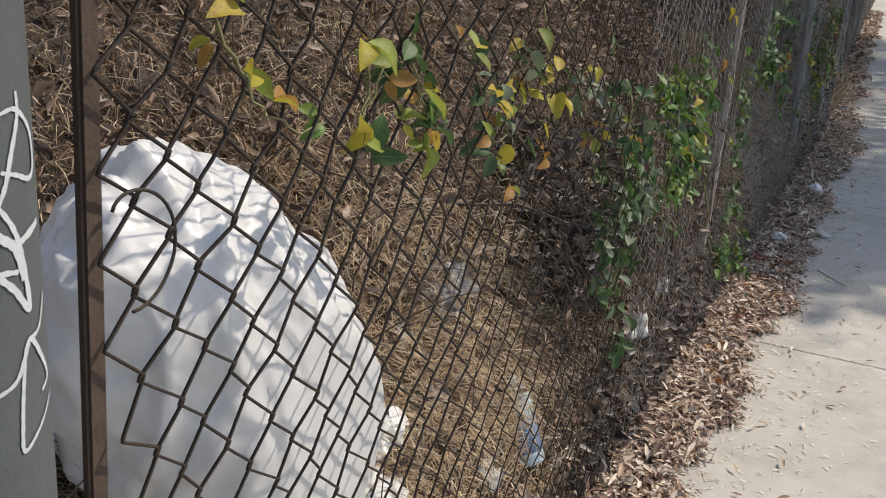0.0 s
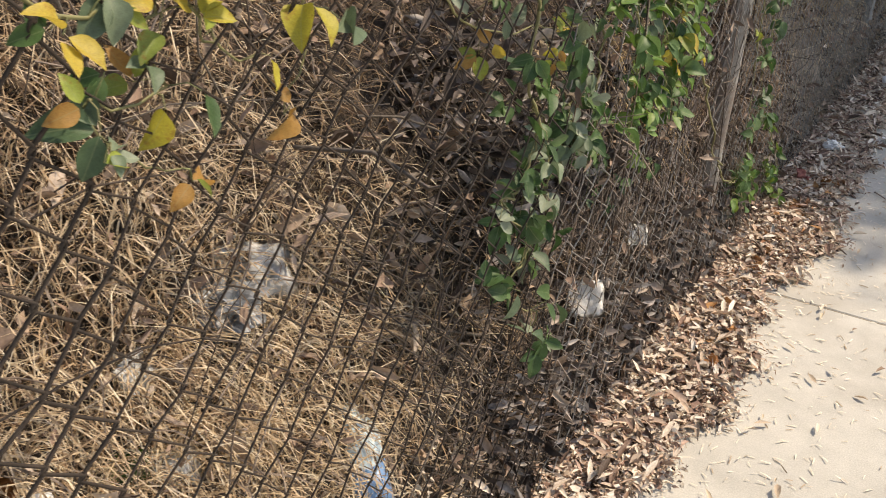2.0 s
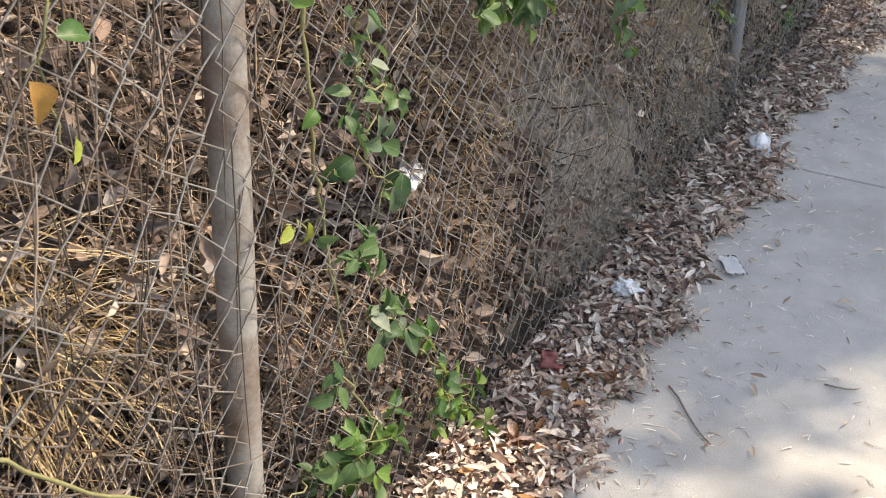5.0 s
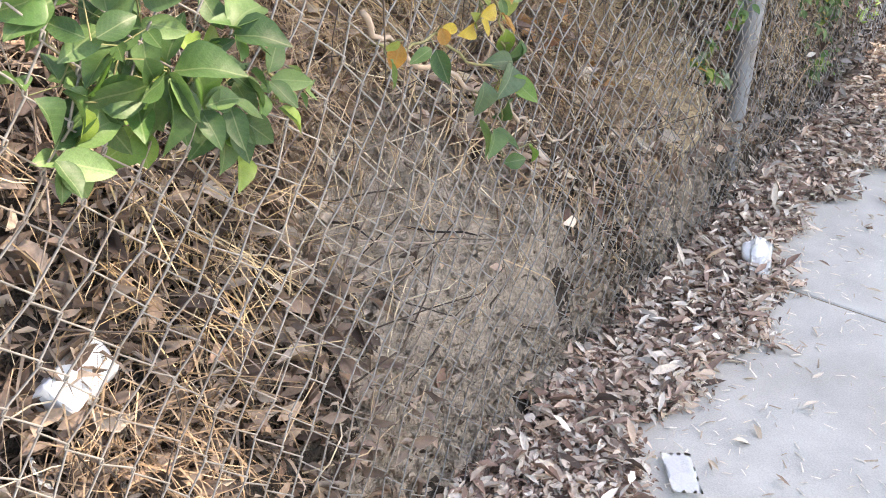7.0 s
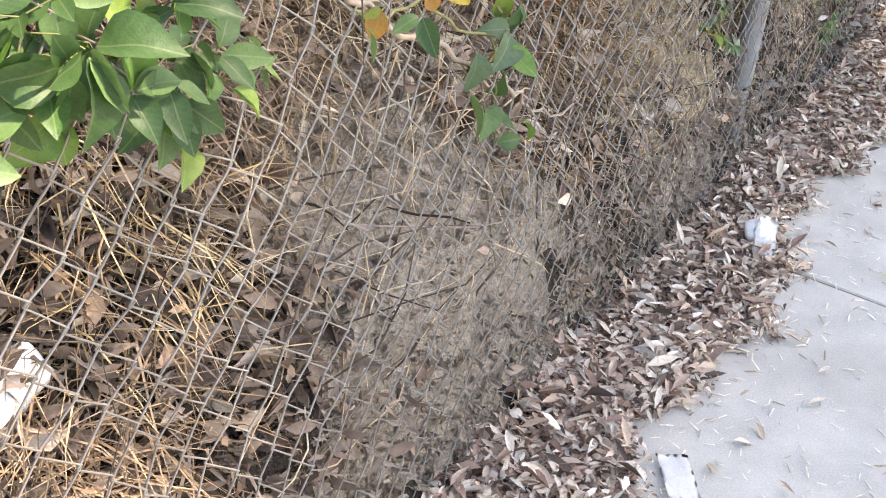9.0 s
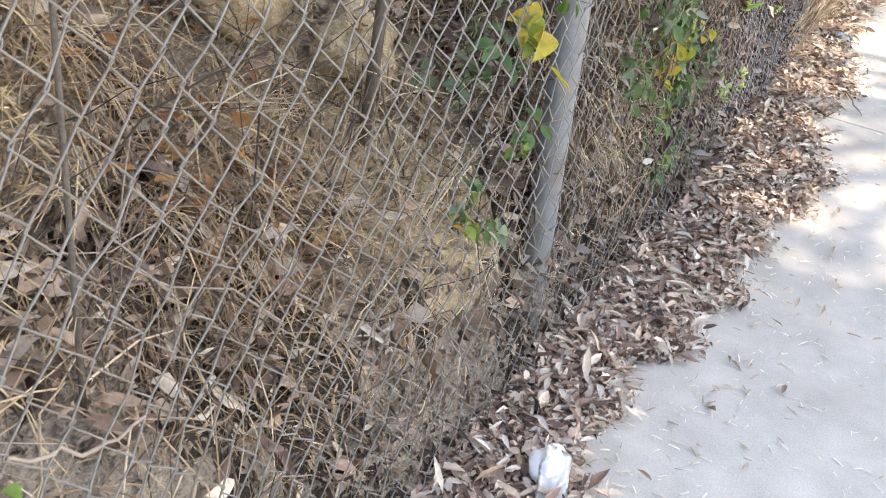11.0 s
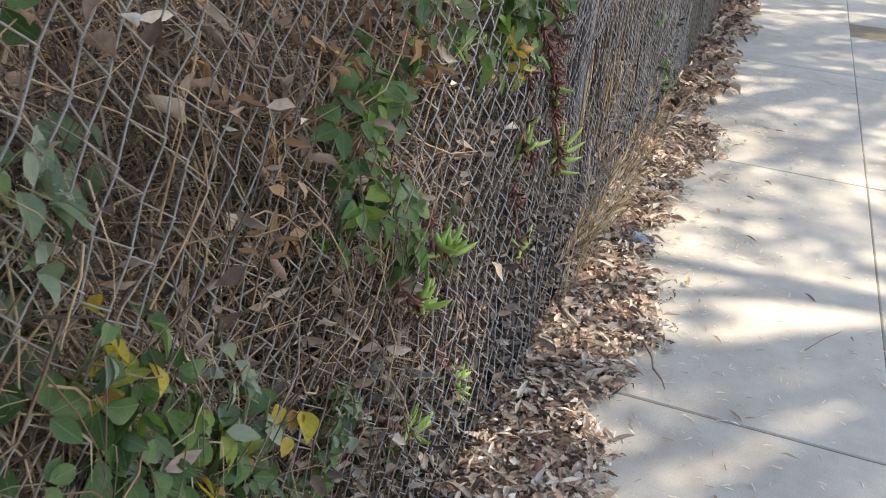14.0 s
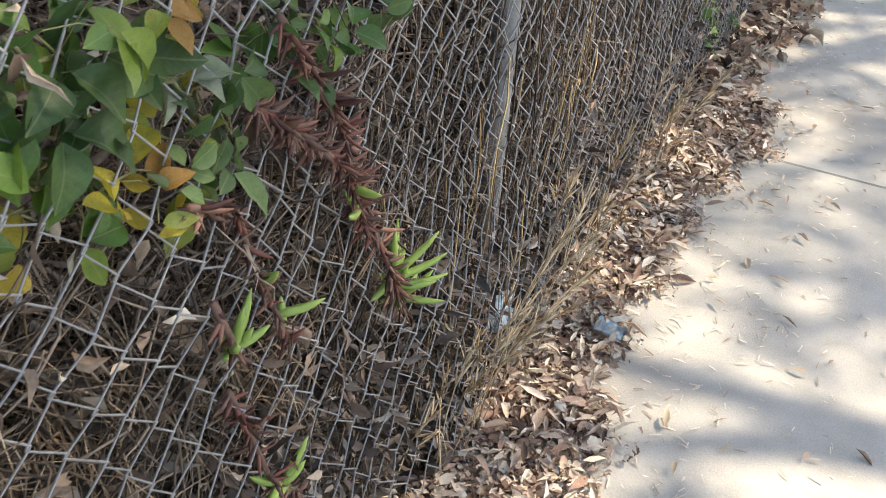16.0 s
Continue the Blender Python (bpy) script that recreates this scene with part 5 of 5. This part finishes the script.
succulent("green succulent shoots at the fence foot", [(9.0, 0.62), (9.06, 0.55), (9.13, 0.50)], 24, 0.045, 0.4)
succulent("green succulent shoots at the fence foot", [(8.9, 0.55), (8.95, 0.5), (9.0, 0.46)], 20, 0.045, 0.3)
succulent("green succulent shoots at the fence foot", [(9.1, 0.34), (9.2, 0.24), (9.29, 0.15)], 24, 0.045, 0.5)
succulent("green succulent shoots at the fence foot", [(8.9, 0.32), (9.0, 0.24), (9.08, 0.18)], 20, 0.045, 0.4)


# ---- seeding dry grass in front of the netting ----
def seed_grass(y0, label, n=9, height=0.32):
    thing = empty("seeding_grass", (FENCE_X + float(bend(y0)) + 0.06, y0, 0), label, "grass")
    back = Matrix.Translation(-thing.location)
    heads = Soup()
    st = Soup()
    for _ in range(n):
        foot = Vector(thing.location) + Vector((random.uniform(-.03, .05), random.gauss(0, .05), 0.0))
        way = Vector((random.uniform(-.05, .2), random.gauss(0, .4), 1)).normalized()
        q, pts = foot.copy(), []
        h = height * random.uniform(0.6, 1.2)
        for k in range(7):
            pts.append(q.copy())
            way = (way + Vector((0.02, random.uniform(-.06, .06), -0.05 * k))).normalized()
            q = q + way * h / 6
        st.add(*tube(pts, [0.0012] * 7, 3, False))
        for k in range(9):
            a = pts[-1].lerp(pts[-3], random.random())
            w = (pts[-1] - pts[-3]).normalized() + Vector((random.uniform(-.4, .4), random.uniform(-.4, .4), random.uniform(-.4, .4)))
            heads.add(*tube([a, a + w.normalized() * 0.014, a + w.normalized() * 0.045], [0.001, 0.0022, 0.0002], 3, False))
    for s, nm in ((st, "dry_culm"), (heads, "seed_head")):
        ob = tagged(s.build(nm, PALESTRAW, thing), kind="stuff")
        ob.matrix_parent_inverse = back


for gy0 in (10.05, 10.2, 10.36, 10.5, 10.72):
    seed_grass(gy0, "pale seeding dry grass growing in front of the netting")
seed_grass(11.3, "pale seeding dry grass along the fence", 12)

# ---- rubbish ----
def crumple(name, size, mat, at, label, category, seed, turn=(0, 0, 0), amount=0.35, cuts=4, facets=2.2, smooth=False):
    """A crumpled lump: a sphere pulled into flat facets and creases."""
    bm = bmesh.new()
    bmesh.ops.create_icosphere(bm, subdivisions=cuts, radius=1)
    for v in bm.verts:
        n = v.co.normalized()
        a = noise.noise(n * facets + Vector((seed * 7.1, 0, 0)))
        b = abs(noise.noise(n * facets * 2.3 + Vector((0, seed * 3.7, 0))))
        c = abs(noise.noise(n * facets * 5.5 + Vector((0, 0, seed * 1.7))))
        v.co = n * (1 + amount * a - amount * 0.7 * b - amount * 0.22 * c)
    bmesh.ops.scale(bm, verts=bm.verts, vec=Vector(size) * 0.5)
    ob = part(name, bm, mat, smooth=smooth)
    ob.matrix_basis = pose(*at, *turn)
    return tagged(ob, label, category)


def scrap(name, w, h, mat, at, turn, label, category, seed=0, sag=0.25):
    """A torn, bent sheet with some thickness."""
    bm = bmesh.new()
    n = 9
    top = [[bm.verts.new(((i / (n - 1) - 0.5) * w, (j / (n - 1) - 0.5) * h, 0)) for j in range(n)] for i in range(n)]
    for i in range(n):
        for j in range(n):
            v = top[i][j]
            p = Vector((i * 0.35 + seed * 5, j * 0.35, seed))
            v.co.z = sag * min(w, h) * (noise.noise(p) + 0.4 * noise.noise(p * 2.7))
            if i in (0, n - 1) or j in (0, n - 1):
                v.co.x *= 1 + 0.12 * noise.noise(p * 3.1)
                v.co.y *= 1 + 0.12 * noise.noise(p * 2.3 + Vector((3, 1, 0)))
    for i in range(n - 1):
        for j in range(n - 1):
            bm.faces.new((top[i][j], top[i + 1][j], top[i + 1][j + 1], top[i][j + 1]))
    geom = bmesh.ops.solidify(bm, geom=bm.faces[:], thickness=0.0015)
    ob = part(name, bm, mat)
    ob.matrix_basis = pose(*at, *turn)
    return tagged(ob, label, category)


def bank_at(x, y, up=0.0):
    return (x, y, float(bank_z(np.float64(x), np.float64(y))) + up)


# the big film sheet that leans on the bank
def crease(x, y, z):
    """Thin sharp ridges along the zero lines of a smooth field."""
    return max(0.0, 1 - 5.5 * abs(noise.noise(Vector((x, y, z))))) ** 1.5


def plastic_sheet():
    bm = bmesh.new()
    bmesh.ops.create_icosphere(bm, subdivisions=6, radius=1)
    for v in bm.verts:
        n = v.co.normalized()
        a = noise.noise(n * 1.5 + Vector((4.2, 0, 0)))
        fold = abs(noise.noise(Vector((n.x * 1.2, (n.y + n.z) * 1.3, (n.y - n.z) * 3.0 + 7.7))))
        wide = noise.voronoi(Vector((n.x * 2.2, (n.y + n.z) * 1.5 + 3, (n.y - n.z) * 2.7)))[0]
        fine = noise.voronoi(Vector((n.x * 5.5, (n.y - n.z) * 4.0 + 9, (n.y + n.z) * 6.5)))[0]
        v.co = n * (0.95 + 0.07 * a - 0.12 * fold + 0.075 * min(wide[1] - wide[0], 0.5) + 0.022 * min(fine[1] - fine[0], 0.4)
                    + 0.022 * crease(n.x * 1.5, n.y + n.z, (n.y - n.z) * 4.5) + 0.018 * crease(n.x * 2 + 5, (n.y - 0.3 * n.z) * 5.5, n.z * 1.1) + 0.011 * crease(n.x * 3, (n.z + 0.4 * n.y) * 9, n.y * 2 + 8))
    bmesh.ops.scale(bm, verts=bm.verts, vec=(0.21, 0.29, 0.41))
    for v in bm.verts:
        v.co.y -= 0.42 * max(v.co.z, -0.06)
        v.co.x = min(v.co.x, 0.185)
    ob = part("plastic_bag", bm, PLASTIC)
    ob.matrix_basis = pose(-0.862, 2.60, 0.755)
    tagged(ob, "large crumpled white plastic bag lying on the bank", "bag")
    bm = bmesh.new()
    bmesh.ops.create_icosphere(bm, subdivisions=3, radius=1)
    for v in bm.verts:
        n = v.co.normalized()
        v.co = n * (1 + 0.4 * noise.noise(n * 4) + 0.25 * abs(noise.noise(n * 9)))
    bmesh.ops.scale(bm, verts=bm.verts, vec=(0.07, 0.10, 0.05))
    bmesh.ops.translate(bm, verts=bm.verts, vec=(0.10, 0.22, -0.27))
    part("gathered_corner", bm, PLASTIC, ob, "bunched plastic corner")
    return ob


plastic_sheet()
crumple("crumpled_tissue", (0.13, 0.16, 0.10), PAPER, bank_at(-0.80, 2.93, 0.03), "crumpled white paper on dry grass", "paper", 3)
crumple("crumpled_tissue", (0.10, 0.12, 0.07), PAPER, bank_at(-0.78, 2.75, 0.02), "crumpled white paper on dry grass", "paper", 4)
scrap("paper_scrap", 0.07, 0.08, PAPER, bank_at(-0.675, 3.24, 0.06), (10, 55, 20), "torn white paper scrap on dry grass", "paper", 2)
scrap("paper_scrap", 0.05, 0.06, PAPER, bank_at(-0.86, 3.18, 0.035), (10, 55, 20), "torn white paper scrap on dry grass", "paper", 5)
bottle = empty("plastic_bottle", bank_at(-0.672, 3.47, 0.0), "crushed clear bottle with a blue label", "bottle")
v, f = tube([(0, 0, z) for z in (0, 0.005, 0.05, 0.10, 0.15, 0.175, 0.195, 0.21)], [0.028, 0.032, 0.031, 0.029, 0.032, 0.024, 0.013, 0.013], 16)
link_mesh("body", v, f, PALEBLUE, bottle, "pale crushed plastic", True)
v, f = tube([(0, 0, 0.03), (0, 0, 0.07), (0, 0, 0.11)], [0.0325, 0.031, 0.0315], 16)
link_mesh("label_band", v, f, BLUEPLASTIC, bottle, "blue label", True)
bottle.scale = (1.35, 1.35, 1.0)
bottle.rotation_euler = (radians(-8), radians(-22), 0)
scrap("crushed_can", 0.09, 0.12, PAPER, bank_at(-0.885, 3.45, 0.04), (0, 58, -40), "crushed white and dark carton in dry grass", "carton", 7, 0.5)
scrap("green_wrapper", 0.05, 0.05, BRIGHTLEAF, bank_at(-0.80, 3.10, 0.02), (0, 58, -40), "bright green wrapper scrap in dry straw", "wrapper", 31, 0.3)
scrap("paper_scrap", 0.05, 0.06, PAPER, bank_at(-0.77, 3.15, 0.02), (0, 58, -40), "white paper scrap in dry straw", "paper", 32, 0.2)
scrap("brown_leaf", 0.05, 0.09, RUSTLEAF, bank_at(-0.845, 2.92, 0.03), (10, 50, -30), "large curled rust-brown leaf in dry straw", "leaf", 33, 0.5)
crumple("crushed_cup", (0.11, 0.13, 0.08), ZINC, bank_at(-0.885, 3.38, 0.02), "crushed foil wrapper in dry grass", "wrapper", 9, amount=0.6)
scrap("paper_plate", 0.08, 0.075, CLOTH, (-0.632, 4.225, 0.345), (0, 62, -55), "torn white paper plate behind the netting", "paper", 11, 0.2)
scrap("paper_scrap", 0.05, 0.05, CLOTH, (-0.64, 4.55, 0.365), (0, 62, -55), "torn white paper scrap", "paper", 12)
scrap("paper_scrap", 0.04, 0.07, PAPER, bank_at(-0.78, 5.85, 0.03), (10, 60, 80), "torn white paper scrap on the bank", "paper", 15)
carton = bmesh.new()
bmesh.ops.create_cube(carton, size=1, matrix=Matrix.Diagonal((0.055, 0.10, 0.05, 1)))
bmesh.ops.subdivide_edges(carton, edges=carton.edges[:], cuts=3, use_grid_fill=True)
for v in carton.verts:
    v.co += Vector((noise.noise(v.co * 22), noise.noise(v.co * 22 + Vector((5, 0, 0))), noise.noise(v.co * 22 + Vector((0, 5, 0))))) * 0.008
bmesh.ops.bevel(carton, geom=[e for e in carton.edges if e.calc_face_angle(0) > 1.2], offset=0.003, segments=1, affect="EDGES")
ob = part("paper_cup_box", carton, PAPER, smooth=False)
ob.matrix_basis = pose(*bank_at(-0.84, 5.95, 0.03), 5, 40, 20)
tagged(ob, "crushed white paper box on dry straw", "box")
crumple("tissue_wad", (0.065, 0.085, 0.07), CLOTH, (-0.45, 7.53, 0.045), "white tissue wad lying on dead leaves", "tissue", 21, amount=0.22, facets=1.2, smooth=True)
scrap("tissue_flap", 0.055, 0.10, CLOTH, (-0.425, 7.50, 0.055), (35, 20, 30), "torn white tissue on dead leaves", "tissue", 22, 0.22)
scrap("card_scrap", 0.055, 0.10, CLOTH, (-0.31, 6.75, 0.012), (0, 4, 35), "white card scrap on the pavement edge", "card", 23, 0.03)
crumple("candy_wrapper", (0.07, 0.06, 0.04), PAPER, (-0.49, 6.43, 0.05), "pale crumpled wrapper among dead leaves", "wrapper", 24, amount=0.6)
scrap("red_leaf", 0.06, 0.05, PINK, (-0.52, 6.05, 0.05), (25, 20, 30), "faded red leaf on the litter", "leaf", 25, 0.4)
crumple("blue_wrapper", (0.05, 0.09, 0.08), PALEBLUE, (-0.70, 10.42, 0.09), "pale blue crumpled wrapper at the fence foot", "wrapper", 26, amount=0.6)
scrap("teal_wrapper", 0.06, 0.04, PALEBLUE, (-0.52, 10.55, 0.045), (10, 10, 0), "small pale blue wrapper on dead leaves", "wrapper", 27, 0.3)
plank = bmesh.new()
bmesh.ops.create_cube(plank, size=1, matrix=Matrix.Diagonal((0.022, 0.062, 0.46, 1)))
bmesh.ops.subdivide_edges(plank, edges=plank.edges[:], cuts=4, use_grid_fill=True)
for v in plank.verts:
    v.co += Vector((noise.noise(v.co * 9), noise.noise(v.co * 7 + Vector((5, 0, 0))), noise.noise(v.co * 14))) * 0.010
ob = part("timber_offcut", plank, TIMBER)
ob.matrix_basis = pose(-0.694, 4.055, 0.39, -38, -7, 0)
tagged(ob, "weathered grey timber offcut standing against the bank", "timber")

# ---- fallen leaves and sticks on the pavement ----
PAVE_LEAVES = []
for k in range(8):
    tv, tf = FLAT[k]
    me = bpy.data.meshes.new("fallen_leaf")
    me.from_pydata(tv, [], tf)
    me.polygons.foreach_set("use_smooth", [True] * len(me.polygons))
    me.materials.append(PALELEAF)
    PAVE_LEAVES.append(me)
for k in range(210):
    y = random.uniform(3.4, 12.5)
    x = -0.30 + float(bend(y)) + random.expovariate(5.0)
    if x > 1.3:
        continue
    ob = new("fallen_leaf", random.choice(PAVE_LEAVES))
    s = random.uniform(0.018, 0.05)
    ob.matrix_basis = pose(x, y, 0.010 * s / 0.05 + 0.003, random.gauss(0, 10), random.gauss(0, 10), random.uniform(0, 360)) @ Matrix.Scale(s, 4)
    tagged(ob, "small curled dry leaf fallen on the pavement", "leaf", "fallen leaves on the pavement")
n_bits = 4200
bits = np.stack([0.22 + rng.exponential(0.30, n_bits), rng.uniform(3.0, 13.5, n_bits)], -1)
bits = bits[bits[:, 0] < 1.8]
SLIVER = [([(-0.07, 0, 0), (0.07, 0, 0), (0.05, 1, 0.08), (-0.05, 1, 0.08), (0, 0.5, 0.14)], [[0, 1, 4], [1, 2, 4], [2, 3, 4], [3, 0, 4]])]
bx = bits[:, 0] + FENCE_X + bend(bits[:, 1])
tagged(scatter("leaf_slivers", SLIVER, np.stack([bx, bits[:, 1], np.full(len(bits), 0.003)], -1), turns(rng.normal(0, .1, len(bits)), rng.normal(0, .3, len(bits)), rng.uniform(0, 6.28, len(bits))),
               rng.uniform(0.010, 0.026, len(bits)), material("pale_sliver", [(0.66, 0.58, 0.47), (0.42, 0.33, 0.24), (0.78, 0.71, 0.60), (0.70, 0.63, 0.52)], 0.8, bump=0)),
       "pale leaf slivers strewn over the pavement", "leaves", kind="stuff")


def stick(a, b, r, label):
    a, b = Vector(a), Vector(b)
    pts = [a.lerp(b, k / 5) + Vector((random.uniform(-.006, .006), random.uniform(-.006, .006), 0)) for k in range(6)]
    v, f = tube(pts, [r, r, r * 0.9, r * 0.9, r * 0.7, r * 0.4], 6)
    tagged(link_mesh("stick", v, f, TWIG, None, "", True), label, "stick")


stick((-0.28, 6.15, 0.006), (-0.14, 6.0, 0.005), 0.0025, "thin dark stick lying on the pavement")
stick((0.02, 6.34, 0.005), (0.095, 6.36, 0.005), 0.0022, "thin dark stick lying on the pavement")
stick((-0.02, 10.15, 0.003), (0.06, 10.32, 0.003), 0.0012, "thin brown twig lying on the pavement")
stick((-0.40, 9.95, 0.03), (-0.30, 9.72, 0.03), 0.003, "pale stick lying on dead leaves")

# ---- bollard, street tree and unseen shade trees ----
bollard = empty("bollard", (0.17, 17.7, 0), "yellow painted steel bollard with a flanged rusty base", "bollard")
v, f = tube([(0, 0, z) for z in (0.03, 0.05, 0.5, 0.93, 0.97, 0.99)], [0.083, 0.078, 0.078, 0.078, 0.062, 0.02], 24)
link_mesh("shaft", v, f, YELLOWPAINT, bollard, "", True)
v, f = tube([(0, 0, z) for z in (0.055, 0.06, 0.10, 0.115)], [0.086, 0.118, 0.118, 0.08], 24)
link_mesh("flange", v, f, YELLOWPAINT, bollard, "yellow flange ring", True)
v, f = tube([(0, 0, z) for z in (0.0, 0.055)], [0.092, 0.092], 24)
link_mesh("base", v, f, RUSTFLANGE, bollard, "rusty base", True)
for k in range(6):
    u = k * math.pi / 3
    v, f = tube([(0.102 * math.cos(u), 0.102 * math.sin(u), 0.10), (0.102 * math.cos(u), 0.102 * math.sin(u), 0.118)], 0.011, 6)
    link_mesh("bolt", v, f, YELLOWPAINT, bollard, "painted bolt")
sheet("tree_pit", 0.255, 1.2, 14.96, 15.49, -0.012, GROUND, "small tree pit of dry earth in the pavement", "ground")


def tree(x, y, height, spread, density, trunk_r, label, seed, crown_from=0.45, leaf=0.11):
    r = random.Random(seed)
    thing = empty("leafy_tree", (x, y, 0), label, "tree")
    wood, leaves = Soup(), Soup()
    tips = []
    trunk = [Vector((0.05 * math.sin(k + seed), 0.05 * math.cos(1.3 * k), height * crown_from * k / 5)) for k in range(6)]
    wood.add(*tube(trunk, [trunk_r * (1.25 if k == 0 else 1 - 0.07 * k) for k in range(6)], 12))
    trunk_ob = wood.build("trunk", BARK, thing)
    limbs = Soup()
    for i in range(11):
        q = trunk[-1].copy() - Vector((0, 0, r.uniform(0, 0.6)))
        u = i * 2.4 + r.uniform(-.3, .3)
        lean = r.uniform(0.15, 0.8)
        way = Vector((math.cos(u) * lean, math.sin(u) * lean, 1)).normalized()
        ln = height * (1 - crown_from) * r.uniform(0.75, 1.05)
        pts = []
        for k in range(7):
            pts.append(q.copy())
            way = (way + Vector((r.uniform(-.22, .22), r.uniform(-.22, .22), r.uniform(-.12, .1)))).normalized()
            q = q + Vector((way.x * spread, way.y * spread, way.z)) * ln / 6
            if k > 1:
                for _ in range(2):
                    side = Vector((r.uniform(-1, 1), r.uniform(-1, 1), r.uniform(-.3, .5))).normalized() * r.uniform(0.4, 0.9)
                    limbs.add(*tube([q, q + side * 0.5 + Vector((0, 0, .05)), q + side], [0.014, 0.009, 0.004], 4, False))
                    tips += [q + side, q + side * 0.6]
        limbs.add(*tube(pts, [trunk_r * 0.5 * (1 - k / 7.5) for k in range(7)], 6, False))
    limbs.build("limbs", BARK, thing)
    tips = np.array([tuple(t) for t in tips])
    n = int(density)
    where = tips[rng.integers(0, len(tips), n)] + rng.normal(0, 0.20, (n, 3))
    scatter("crown", [leaf_shape(0.5, 0.1, 0.2, 2, 1, 0.1, 0, 1)], where, turns(rng.normal(0, .8, n), rng.normal(0, .8, n), rng.uniform(0, 6.28, n)), leaf * rng.uniform(0.6, 1.3, n), CANOPY, thing)
    return thing


# Stands out of view, added so its crown shades the middle stretch.
tree(2.55, 10.42, 6.9, 0.62, 11500, 0.15, "unseen leafy tree with a dense green crown, added for shade", 3, crown_from=0.64, leaf=0.15)
tree(0.62, 15.22, 8.0, 0.9, 4200, 0.09, "slender street tree with a thin green crown", 5, leaf=0.14)
# Three more unseen trees, spaced to dapple the pavement further on.
tree(2.6, 12.7, 7.6, 0.9, 1500, 0.14, "unseen leafy tree with an open green crown, added for dapples", 8, crown_from=0.55, leaf=0.14)
tree(2.6, 18.6, 8.2, 1.0, 8000, 0.14, "unseen leafy tree with an open green crown, added for dapples", 11, leaf=0.14)
tree(2.6, 16.0, 7.8, 0.9, 1900, 0.13, "unseen leafy tree with an open green crown, added for dapples", 14, crown_from=0.55, leaf=0.14)
